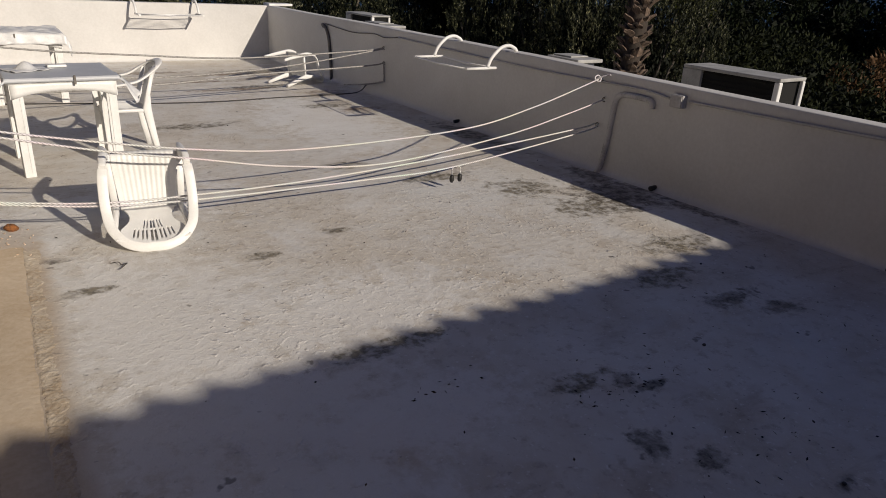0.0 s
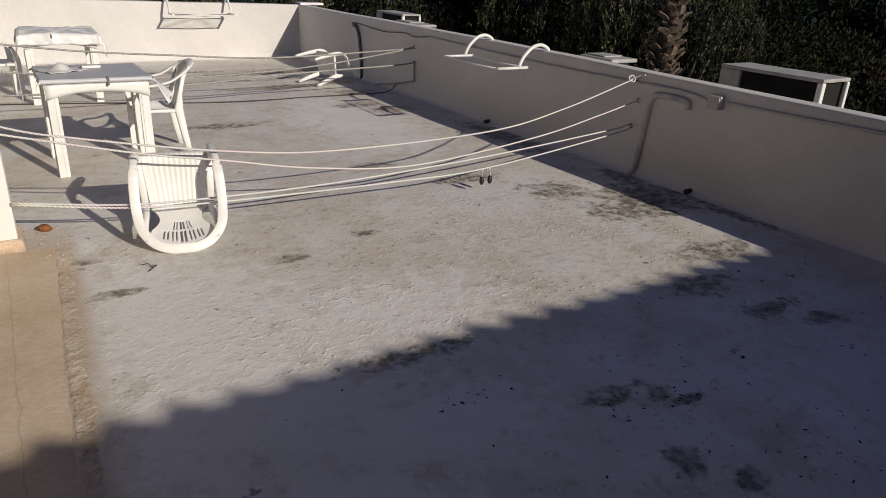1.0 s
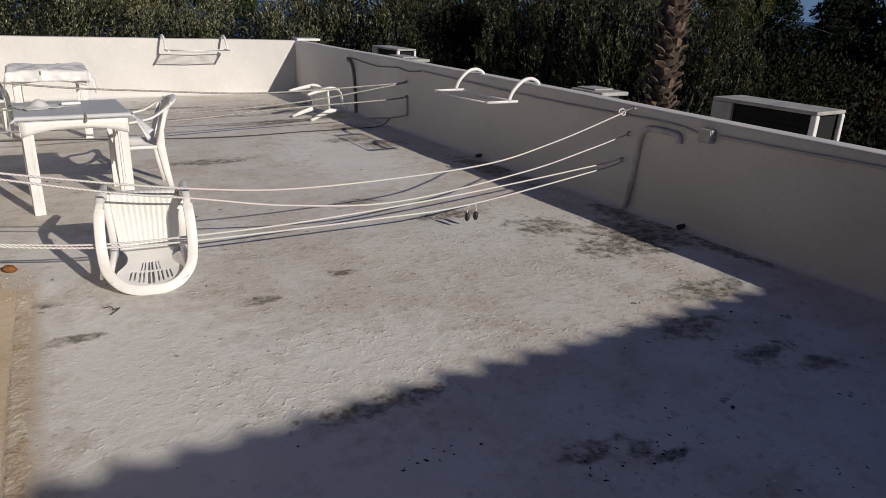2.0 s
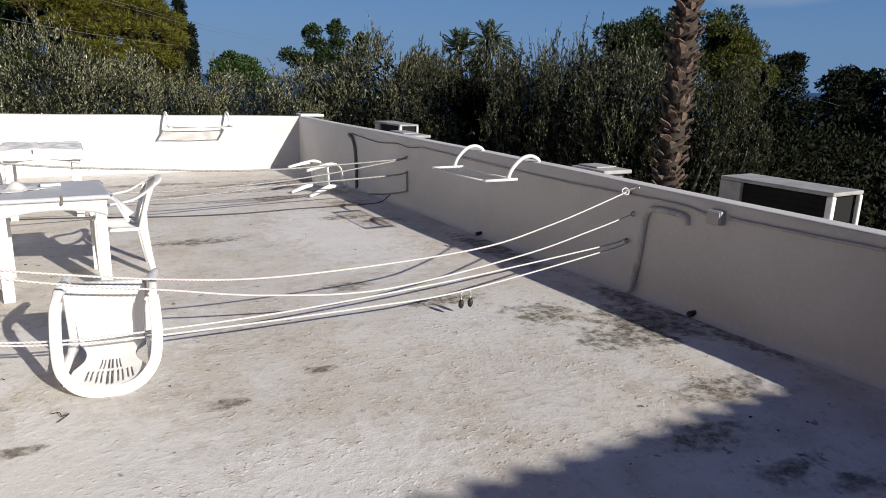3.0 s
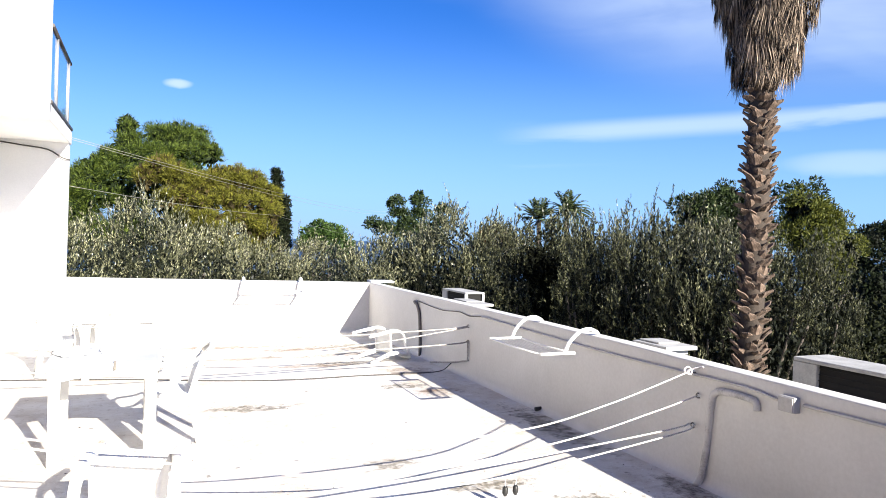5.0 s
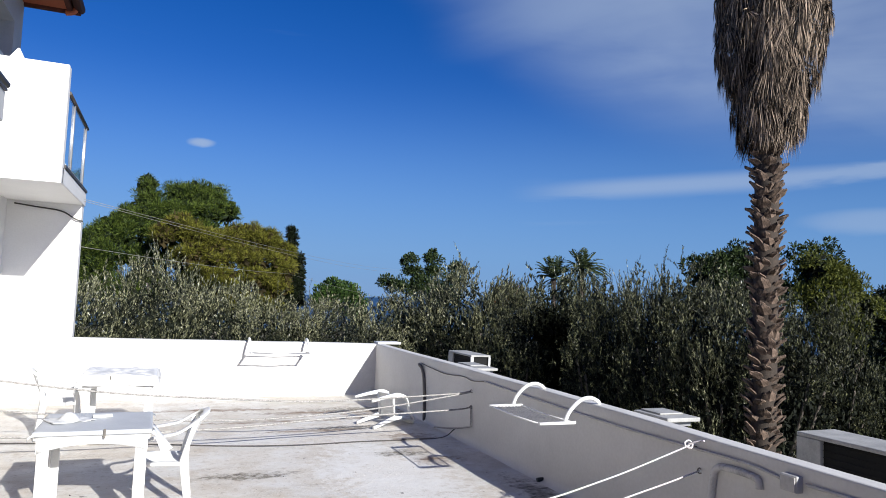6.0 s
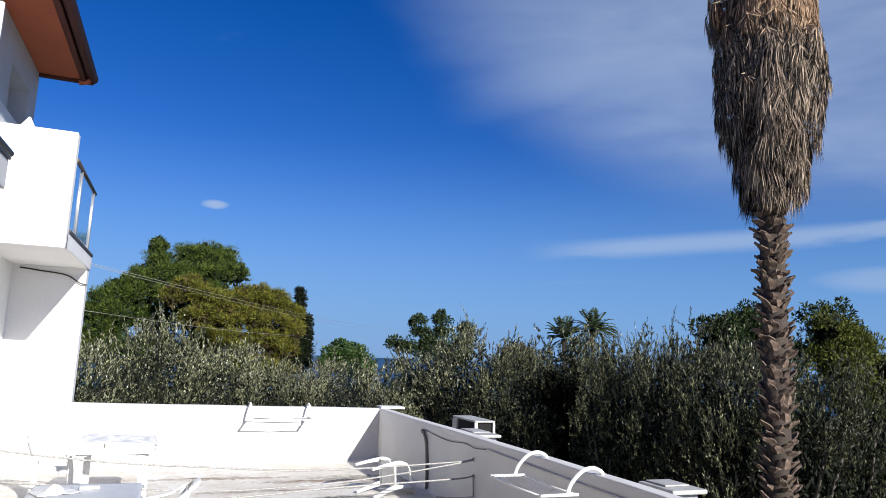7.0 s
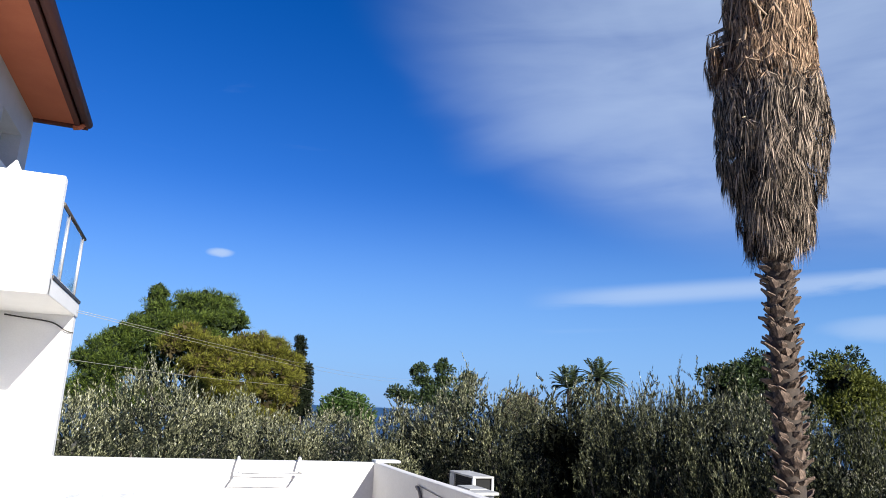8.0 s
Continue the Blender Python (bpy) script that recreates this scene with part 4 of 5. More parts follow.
def build_rack(label, m):
    """A drying rack hooked over a wall: local x along the wall, -y into the terrace, z = 0 at the wall's top."""
    rack = thing("drying_rack", label, "drying rack", "drying racks")
    for x in (0, 0.95):
        arc = spline([(x, 0.06, -0.01), (x, 0.03, 0.02), (x, -0.05, 0.045), (x, -0.15, 0.02), (x, -0.25, -0.07), (x, -0.295, -0.16)], 6)
        part("arm", swept(arc, 0.036, n=10), M_METAL, rack)
        part("side_bar", swept([(x, -0.19, -0.165), (x, -0.55, -0.165)], 0.030, 0.026, (0, 0, 1), 8, True), M_METAL, rack)
    for y in (-0.20, -0.54):
        part("long_bar", swept([(0, y, -0.166), (0.475, y, -0.178), (0.95, y, -0.166)], 0.016, n=6), M_METAL, rack)
    for i in range(8):
        y = -0.235 - 0.038 * i
        part("wire", swept([(0, y, -0.168), (0.475, y, -0.190), (0.95, y, -0.168)], 0.0045, n=5), M_STEEL, rack)
    rack.matrix_world = m
    return rack


build_rack("white metal drying rack hooked over the shaded parapet", pose(XE, 5.16, HP - 0.005, 0, 0, -90))
build_rack("white wire drying rack hooked over the sunlit far parapet", pose(0.76, YN, HP + 0.014, 0, 0, 0))


def build_fittings():
    x = XE - 0.012
    pipe = linked("conduit", swept(spline([(x, 0.2, 0.785), (x, 0.91, 0.775), (x, 1.5, 0.765), (x, 2.04, 0.76)], 4), 0.022, n=8), M_PIPE)
    tagged(pipe, "grey painted conduit along the parapet", "conduit")
    bx = thing("junction_box", "small grey junction box on the parapet", "junction box")
    part("box", boxed(XE - 0.055, XE + 0.002, 2.07, 2.19, 0.70, 0.80, 0.008), M_PIPE, bx)
    part("lid", boxed(XE - 0.064, XE - 0.0552, 2.078, 2.182, 0.706, 0.794, 0.003), M_PIPE, bx)
    tagged(linked("drain_pipe", swept(spline([(x, 2.38, 0.645), (x, 2.39, 0.695), (x, 2.45, 0.712), (x, 2.64, 0.712), (x, 2.74, 0.685), (x, 2.775, 0.59), (x, 2.80, 0.3), (x - 0.01, 2.83, 0.08), (x - 0.03, 2.85, 0.0)], 6), 0.052, n=10), M_OLDPIPE),
           "thick wall pipe painted over with the parapet", "pipe")
    tagged(linked("conduit", swept(spline([(x, 2.19, 0.75), (x, 2.5, 0.78), (x, 3.2, 0.77), (x, 3.9, 0.765), (x, 5.0, 0.775), (x, 6.4, 0.80)], 4), 0.02, n=8), M_PIPE), "thin painted cable along the parapet", "conduit")
    tagged(linked("cable", swept(spline([(x, 6.4, 0.80), (x, 6.75, 0.765), (x, 7.05, 0.785), (x, 7.6, 0.748), (x, 8.2, 0.77), (x, 8.52, 0.79)], 5), 0.012, n=6), M_DARKPIPE), "dark cable sagging along the parapet", "cable")
    tagged(linked("drain_pipe", swept(spline([(XE, 8.62, 0.74), (x - 0.02, 8.58, 0.77), (x - 0.02, 8.48, 0.74), (x - 0.01, 8.40, 0.6), (x - 0.01, 8.34, 0.3), (x - 0.01, 8.32, 0.0)], 6), 0.045, n=8), M_DARKPIPE),
           "dark drain pipe curving down to the floor", "pipe")
    for y in (0.36, 2.22, 5.03):
        tagged(linked("drain_stub", swept([(XE + 0.02, y, 0.026), (XE - 0.03, y, 0.026), (XE - 0.07, y, 0.024)], 0.042, n=10), M_BLACK), "short black drain stub at the foot of the parapet", "drain", "drain stubs")
    tagged(linked("coping_cap", boxed(2.99, 3.42, 10.86, 11.15, 0.885, 0.925, 0.008), M_METAL), "small white cap slab on the parapet corner", "slab")


build_fittings()


def build_ac(label, x0, x1, y0, y1, z0, z1, coil=True):
    """An outdoor air-conditioning unit: coil on the side towards the terrace."""
    ac = thing("air_conditioner", label, "air conditioner", "air conditioners")
    casing = part("casing", boxed(x0 + 0.03, x1 - 0.02, y0 + 0.04, y1 - 0.02, z0, z1 - 0.03, 0.004), M_FINS, ac, "dark finned coil")
    part("top_panel", boxed(x0, x1, y0, y1, z1 - 0.028, z1, 0.008), M_AC, ac)
    part("bottom_tray", boxed(x0, x1, y0, y1, z0 - 0.03, z0 + 0.03, 0.008), M_AC, ac)
    part("side_panel", boxed(x0, x1, y1 - 0.18, y1, z0, z1 - 0.029, 0.006), M_AC, ac)
    part("corner_post", boxed(x0, x0 + 0.045, y0, y0 + 0.045, z0, z1 - 0.029, 0.008), M_METAL, ac)
    part("corner_post", boxed(x1 - 0.035, x1, y0, y0 + 0.03, z0, z1 - 0.029, 0.008), M_METAL, ac)
    for k in range(14):
        z = z0 + 0.05 + (z1 - z0 - 0.1) * k / 13
        part("fin_wire", swept([(x0 + 0.022, y0 + 0.06, z), (x0 + 0.022, y1 - 0.18, z)], 0.005, n=4), M_FINS, casing)
    for y in (y0 + 0.15, y1 - 0.15):
        part("bracket", boxed(XE + 0.125, x1, y - 0.02, y + 0.02, z0 - 0.07, z0 - 0.031), M_STEEL, ac)


build_ac("white air conditioner with dark coil mounted outside the parapet", 3.33, 3.68, 1.57, 2.43, 0.35, 0.985)
build_ac("white air conditioner beyond the far end of the parapet", 3.78, 4.11, 8.6, 9.5, 0.40, 0.905)


def build_slab(y0, y1, x0, z):
    lid = thing("cover_slab", "flat white metal cover beside the parapet", "cover", "metal covers")
    part("panel", boxed(x0, x0 + 0.33, y0, y1, z - 0.035, z, 0.008), M_AC, lid)
    part("raised_panel", boxed(x0 + 0.05, x0 + 0.28, y0 + (y1 - y0) * 0.35, y1 - 0.03, z + 0.001, z + 0.014, 0.004), M_AC, lid)
    for y in (y0 + 0.1, y1 - 0.1):
        part("bracket", boxed(XE + 0.1, x0 + 0.3, y - 0.02, y + 0.02, z - 0.08, z - 0.051), M_STEEL, lid)


build_slab(3.42, 3.84, 3.11, 0.895)
build_slab(7.02, 7.7, 3.11, 0.885)

# ---------------------------------------------------------------- small things on the floor
lump = bmesh.new()
bmesh.ops.create_icosphere(lump, subdivisions=3, radius=0.036)
for v in lump.verts:
    v.co = Vector((v.co.x * 1.1, v.co.y * 0.8, max(v.co.z * 0.7, -0.02))) * (1 + 0.35 * noise.noise(v.co * 30))
lump = linked("rusty_lump", lump, M_RUST)
tagged(lump, "small rusty brown lump on the floor", "debris")
lump.location = (-1.52, 3.40, 0.02)
rng = np.random.default_rng(9)
chunk_bm = bmesh.new()
for i in range(40):
    b = bmesh.new()
    bmesh.ops.create_icosphere(b, subdivisions=1, radius=float(rng.uniform(0.002, 0.007)))
    where = Vector((-1.56 + rng.normal() * 0.09, 3.16 + rng.normal() * 0.14, 0.008))
    for v in b.verts:
        v.co = v.co * float(rng.uniform(0.7, 1.25))
        v.co.z *= 0.6
        v.co += where
    tmp = bpy.data.meshes.new("tmp")
    b.to_mesh(tmp)
    b.free()
    chunk_bm.from_mesh(tmp)
    bpy.data.meshes.remove(tmp)
tagged(linked("plaster_rubble", chunk_bm, M_PLASTER), "small broken orange plaster crumbs beside the wall end", "rubble", kind="stuff")
twig = linked("twig", swept(spline([(-1.10, 2.60, 0.01), (-1.07, 2.58, 0.018), (-1.06, 2.55, 0.01), (-1.03, 2.56, 0.012), (-1.08, 2.50, 0.008)], 4), 0.005, n=5), M_CABLE)
tagged(twig, "thin bent dark twig on the floor", "twig")
rng = np.random.default_rng(5)
P = np.concatenate([np.stack([rng.uniform(-0.8, 2.6, 90), rng.uniform(-1.0, 1.0, 90), np.full(90, 0.008)], 1),
                    np.stack([rng.uniform(-1.3, 2.9, 60), rng.uniform(1.0, 6.0, 60), np.full(60, 0.008)], 1),
                    np.array([[0.5, 0.3, 0.008]]) + rng.normal(size=(40, 3)) * [0.16, 0.05, 0.0],
                    np.array([[-0.25, 0.68, 0.008]]) + rng.normal(size=(12, 3)) * [0.07, 0.03, 0.0],
                    np.array([[0.75, -0.25, 0.008]]) + rng.normal(size=(40, 3)) * [0.22, 0.12, 0.0]])
litter = leaves("leaf_litter", P, np.concatenate([rng.normal(size=(len(P), 2)), rng.uniform(0, 0.25, (len(P), 1))], 1), rng.uniform(0.008, 0.028, len(P)), rng.uniform(0.004, 0.011, len(P)), M_LITTER, None, rng)
tagged(litter, "scattered dark dry leaf scraps on the floor", "leaf litter", kind="stuff")
for px, py, pr in ((1.10, 0.37, 0.009), (0.70, -0.50, 0.008), (1.95, 1.02, 0.007)):
    bm = bmesh.new()
    bmesh.ops.create_icosphere(bm, subdivisions=2, radius=pr)
    for v in bm.verts:
        v.co = Vector((v.co.x * 1.2, v.co.y, v.co.z * 0.75)) * (1 + 0.3 * noise.noise(v.co * 60 + Vector((px, py, 0))))
    stone = linked("pebble", bm, M_BLACK)
    tagged(stone, "small black pebble lying on the terrace floor", "pebble", "black pebbles")
    stone.location = (px, py, pr * 0.6)
dish = linked("ashtray", boxed(-0.07, 0.07, -0.035, 0.035, 0.0, 0.022, 0.008), M_PLASTIC)
tagged(dish, "small flat white dish on the table cloth", "dish")
dish.matrix_world = T1 @ pose(0.02, 0.16, 0.734, 0, 0, 5)


def crumple(u, v):
    x, y = (u - 0.5) * 0.3, (v - 0.5) * 0.24
    return Vector((x, y, 0.012 + 0.055 * max(0, 1 - (x * x + y * y) / 0.006) + 0.012 * noise.noise((x * 20, y * 20, 2))))


paper = tagged(linked("paper_napkin", grid_sheet(crumple, 16, 14, 0.002), M_CLOTH2), "crumpled pale napkin on the table cloth", "napkin")
paper.matrix_world = T1 @ pose(-0.2, 0.05, 0.730, 0, 0, 25)

# ---------------------------------------------------------------- trees
EYE = Vector((-0.55, -0.9, 1.8))


def spot(azimuth, d):
    return EYE.x + d * math.sin(radians(azimuth)), EYE.y + d * math.cos(radians(azimuth))


def branchwork(tree, rng, height, crown, mat, limbs=7, r=0.16):
    base = Vector((0, 0, -0.2))
    fork = Vector((rng.normal() * 0.2, rng.normal() * 0.2, height * 0.32))
    part("trunk", swept(spline([base, fork * 0.5 + Vector((rng.normal() * 0.12, 0, 0)), fork], 4), [2.2 * r - 0.09 * r * i for i in range(9)], n=8), mat, tree)
    for i in range(limbs):
        a = 2 * math.pi * i / limbs + rng.normal() * 0.3
        tip = Vector((crown[0] * 0.5 * math.cos(a), crown[1] * 0.5 * math.sin(a), height * (0.5 + 0.14 * rng.random())))
        mid = fork.lerp(tip, 0.5) + Vector((0, 0, -0.2))
        pts = spline([fork - Vector((0, 0, 0.1)), mid, tip], 4)
        part("limb", swept(pts, [r * (1 - 0.085 * k) for k in range(len(pts))], n=6), mat, tree)


def build_olive(seed, height, radius, n=1000, k=32, size=0.93, dark=False):
    """Plumes of upright shoots over a core coloured near-black for shade, with deep gaps between the plumes."""
    rng = np.random.default_rng(seed)
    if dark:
        tree = thing("shaded_olive_tree", "dense olive tree with leaves coloured darker for shade", "tree", "dark evergreen trees")
    else:
        tree = thing("olive_tree", "silvery green olive tree with upright shoots", "tree", "olive trees")
    branchwork(tree, rng, height, (radius, radius, height * 0.35), M_BARK)
    mid = np.array([0, 0, height * 0.50])
    span = np.array([radius * 0.80, radius * 0.80, height * 0.36])
    v = unit(rng, 110)
    # fewer plumes low down, so the near-black core shows there as shade
    v = v[(v[:, 2] > -0.35) | (rng.random(110) < 0.3)][:58]
    m = len(v)
    heart = mid + v * span * rng.uniform(0.66, 1.06, (m, 1))
    big = radius * rng.uniform(0.13, 0.30, m)
    lean = v * 0.45 + np.array([0, 0, 0.75]) + rng.normal(size=(m, 3)) * 0.18
    q = rng.choice(m, n, p=big ** 1.5 / (big ** 1.5).sum())
    o = unit(rng, n)
    foot = heart[q] + o * (big[q] * rng.uniform(0.15, 1.0, n))[:, None] * np.array([1, 1, 1.25])
    d = lean[q] + o * 0.32 + rng.normal(size=(n, 3)) * 0.14
    d /= np.linalg.norm(d, axis=1)[:, None]
    ln = rng.uniform(0.16, 0.40, n) * (0.55 if dark else 1.0)
    t = (np.arange(k) + 0.5) / k
    P = foot[:, None, :] + d[:, None, :] * (ln[:, None] * t)[:, :, None]
    bend = rng.normal(size=(n, 1, 3)) * 0.10 * (t ** 2)[None, :, None]
    P = P0 = (P + bend).reshape(-1, 3)
    D = np.repeat(d, k, 0) * 0.9 + unit(rng, n * k) * (0.8 if dark else 0.45)
    out = np.repeat(o + v[q] * 0.7, k, 0)
    leaves("crown", P, D, size * rng.uniform(0.045, 0.085, n * k), size * rng.uniform(0.014, 0.022, n * k), M_OLIVE_SHADED if dark else M_OLIVE, tree, rng, face=out, loose=0.75)
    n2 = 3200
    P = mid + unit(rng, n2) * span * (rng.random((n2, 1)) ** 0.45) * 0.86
    leaves("shade_core_foliage", P, unit(rng, n2) + np.array([0, 0, 0.3]), rng.uniform(0.08, 0.16, n2), rng.uniform(0.04, 0.07, n2), M_OLIVE_CORE_SHADE, tree, rng)
    return tree, float(np.percentile(P0[:, 2], 99.85))


# azimuth, distance, elevation of the top, breadth, leaves darkened for shade; the far row stands behind gaps in the
# near one
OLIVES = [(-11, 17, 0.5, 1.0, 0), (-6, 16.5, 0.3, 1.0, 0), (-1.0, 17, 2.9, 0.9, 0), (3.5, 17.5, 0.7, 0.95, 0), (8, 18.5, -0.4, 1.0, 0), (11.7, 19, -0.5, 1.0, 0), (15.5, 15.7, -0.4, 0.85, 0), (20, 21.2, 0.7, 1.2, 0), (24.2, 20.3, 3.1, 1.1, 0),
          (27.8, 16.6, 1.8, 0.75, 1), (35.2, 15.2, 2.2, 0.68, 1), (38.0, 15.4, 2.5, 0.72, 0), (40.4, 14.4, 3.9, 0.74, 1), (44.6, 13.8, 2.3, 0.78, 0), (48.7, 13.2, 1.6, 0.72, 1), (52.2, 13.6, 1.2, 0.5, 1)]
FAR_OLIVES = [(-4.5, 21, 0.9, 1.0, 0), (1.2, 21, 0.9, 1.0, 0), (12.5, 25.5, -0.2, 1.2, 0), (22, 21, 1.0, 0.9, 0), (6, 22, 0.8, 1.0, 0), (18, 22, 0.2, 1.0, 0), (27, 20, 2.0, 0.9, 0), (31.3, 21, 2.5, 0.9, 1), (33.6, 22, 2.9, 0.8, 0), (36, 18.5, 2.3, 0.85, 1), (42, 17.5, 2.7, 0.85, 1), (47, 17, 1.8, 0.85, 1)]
olive_kinds = {}
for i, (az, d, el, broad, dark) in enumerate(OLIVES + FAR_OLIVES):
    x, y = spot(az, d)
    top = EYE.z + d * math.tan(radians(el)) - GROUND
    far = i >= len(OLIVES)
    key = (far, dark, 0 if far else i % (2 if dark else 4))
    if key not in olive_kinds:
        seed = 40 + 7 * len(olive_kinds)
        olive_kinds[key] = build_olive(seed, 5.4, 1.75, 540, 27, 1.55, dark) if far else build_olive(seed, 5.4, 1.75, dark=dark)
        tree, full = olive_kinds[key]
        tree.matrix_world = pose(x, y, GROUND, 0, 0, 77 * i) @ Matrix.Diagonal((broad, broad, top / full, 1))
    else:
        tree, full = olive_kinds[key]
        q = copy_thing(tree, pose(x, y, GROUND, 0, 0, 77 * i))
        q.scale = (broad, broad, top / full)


def build_clump_tree(name, label, category, pos, height, lobes, mat, bark, seed, n=9000, size=(0.12, 0.22), width=(0.05, 0.1), inner=None, up=0.3, group="", fill=2500, puffs=(0.22, 0.42), flat=1.0, count=20, core=0.5, scrap=(0.10, 0.22), loose=0.6, away=1.0):
    """A tree whose crown is made of lobes (x, y, z, r) above its foot."""
    rng = np.random.default_rng(seed)
    tree = thing(name, label, category, group)
    w = max(abs(l[0]) for l in lobes) + 0.5
    branchwork(tree, rng, height, (w, w, height * 0.4), bark, 6, 0.05 * height ** 0.8)
    L = np.array(lobes, float)
    sub = []
    for l in lobes:
        for _ in range(count):
            v = unit(rng, 1)[0]
            v[2] = abs(v[2]) - 0.25
            sub.append((*(np.array(l[:3]) + v * l[3] * rng.uniform(0.62, 1.05)), l[3] * rng.uniform(*puffs)))
    S = np.array(sub)
    wts = S[:, 3] ** 2
    c = S[rng.choice(len(S), n, p=wts / wts.sum())]
    o = unit(rng, n)
    P = c[:, :3] + o * c[:, 3:4] * rng.uniform(0.6, 1.05, (n, 1)) * np.array([1, 1, flat])
    leaves("crown", P, o + unit(rng, n) * 0.7 + np.array([0, 0, up]), rng.uniform(*size, n), rng.uniform(*width, n), mat, tree, rng, face=o, loose=loose)
    crown_top = float(np.percentile(P[:, 2], 99.5))
    # dark leaves inside the lobes, their colour holding the crown's inner shade
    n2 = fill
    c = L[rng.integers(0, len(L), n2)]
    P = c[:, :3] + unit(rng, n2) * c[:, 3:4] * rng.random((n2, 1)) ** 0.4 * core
    leaves("shade_core_foliage", P, unit(rng, n2), rng.uniform(*scrap, n2), rng.uniform(*scrap, n2) * 0.6, inner or M_OLIVE_CORE_SHADE, tree, rng)
    far = Matrix.Translation(EYE) @ Matrix.Scale(away, 4) @ Matrix.Translation(-EYE)
    tree.matrix_world = far @ pose(*pos, GROUND) @ Matrix.Diagonal((1, 1, height / crown_top, 1))
    return tree


build_clump_tree("pine_tree", "tall dark green pine behind the olives", "tree", spot(0.0, 28), 8.9,
                 [(-0.86, 0, 8.45, 0.33), (-0.85, 0, 7.95, 0.5), (0.2, 0, 8.1, 0.62), (0.9, 0, 8.25, 0.6), (1.6, 0, 8.1, 0.6), (2.05, 0, 7.65, 0.48), (1.2, -0.3, 7.5, 0.8), (0.3, -0.3, 7.4, 0.8), (-0.7, -0.2, 7.4, 0.7), (-1.4, 0, 7.2, 0.62),
                  (-1.95, 0, 6.75, 0.6), (-2.5, 0, 6.4, 0.55), (-3.0, 0, 5.95, 0.5), (-1.0, -0.3, 6.6, 0.85), (0.0, -0.4, 6.6, 0.85), (1.2, -0.3, 6.7, 0.85), (-1.8, -0.2, 6.0, 0.75), (-2.4, 0, 5.4, 0.75), (-0.6, -0.3, 5.7, 0.85), (0.8, -0.3, 5.8, 0.85), (-0.6, 0, 4.6, 0.9), (0.9, 0, 4.7, 0.9), (-2.0, 0, 4.5, 0.9), (-3.0, 0, 4.9, 0.7)],
                 M_PINE, M_BARK, 1, 88000, (0.11, 0.22), (0.013, 0.021), fill=6000, puffs=(0.17, 0.34), flat=0.85, count=44, core=0.78, scrap=(0.16, 0.34), inner=M_PINE_CORE_SHADE, up=0.5, away=1.42)
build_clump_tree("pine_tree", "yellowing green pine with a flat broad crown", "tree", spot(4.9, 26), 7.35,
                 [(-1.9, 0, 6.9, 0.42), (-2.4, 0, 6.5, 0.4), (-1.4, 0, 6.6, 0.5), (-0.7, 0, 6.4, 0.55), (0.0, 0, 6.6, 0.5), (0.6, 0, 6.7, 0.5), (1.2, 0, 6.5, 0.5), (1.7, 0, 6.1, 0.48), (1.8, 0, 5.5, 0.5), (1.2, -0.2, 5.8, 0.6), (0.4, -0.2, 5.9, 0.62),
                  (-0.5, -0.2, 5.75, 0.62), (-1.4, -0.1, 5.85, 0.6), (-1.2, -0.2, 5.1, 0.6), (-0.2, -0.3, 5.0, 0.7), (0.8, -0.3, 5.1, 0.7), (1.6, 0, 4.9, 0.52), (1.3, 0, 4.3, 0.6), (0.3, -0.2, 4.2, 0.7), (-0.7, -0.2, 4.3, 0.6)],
                 M_PINE_Y, M_BARK, 2, 80000, (0.11, 0.21), (0.013, 0.021), fill=5000, inner=M_PINE_Y_CORE_SHADE, puffs=(0.2, 0.40), flat=0.5, count=34, core=0.8, scrap=(0.14, 0.30), up=0.5, away=1.42)
build_clump_tree("cypress", "narrow dark cypress beside the pine", "tree", spot(9.35, 26.6), 7.35,
                 [(0.02 * (q % 3), 0, 7.15 - 0.24 * q, 0.19 + 0.006 * q) for q in range(13)] + [(0.38 + 0.02 * (q % 2), 0, 6.15 - 0.24 * q, 0.17 + 0.006 * q) for q in range(8)], M_DARKLEAF, M_BARK, 3, 14000, (0.06, 0.11), (0.02, 0.035), fill=1500, puffs=(0.3, 0.55), core=0.8, away=1.42)
build_clump_tree("round_tree", "small round green tree far behind the olives", "tree", spot(13.2, 36), 5.6,
                 [(-0.5, 0, 4.4, 0.9), (0.5, 0, 4.5, 0.95), (0, 0, 4.6, 1.0), (0.9, 0, 4.0, 0.7)], M_ROUND, M_BARK, 4, 12000, (0.1, 0.18), (0.05, 0.09))
build_clump_tree("broadleaf_tree", "dark green tree with open clumps above the olives", "tree", spot(20.6, 37), 7.4,
                 [(-0.95, 0, 6.6, 0.45), (-0.8, 0, 6.0, 0.45), (0.35, 0, 6.75, 0.5), (0.4, 0, 6.05, 0.5), (1.75, 0, 6.3, 0.40), (1.6, 0, 5.7, 0.45), (-2.15, 0, 5.45, 0.45), (-1.5, 0, 5.2, 0.55), (0, 0, 4.9, 1.0), (1.2, 0, 4.8, 0.8)], M_BROAD, M_BARK, 5, 15000, (0.09, 0.18), (0.05, 0.09), up=0.0, fill=300, puffs=(0.25, 0.45), core=0.6)
# added clump: darkens the gap here into a shaded hollow
build_clump_tree("thicket", "near-black leaf clump added for the dark hollow between the trees", "thicket", spot(31.4, 16.4), 4.75,
                 [(-0.3, 0, 4.2, 0.42), (0.25, 0, 4.0, 0.5), (0, 0, 3.3, 0.6), (0, 0, 2.5, 0.7), (-0.2, 0, 1.7, 0.8)], M_HOLLOW_SHADE, M_BARK, 12, 9000, (0.06, 0.12), (0.02, 0.04), inner=M_HOLLOW_SHADE, core=0.8)
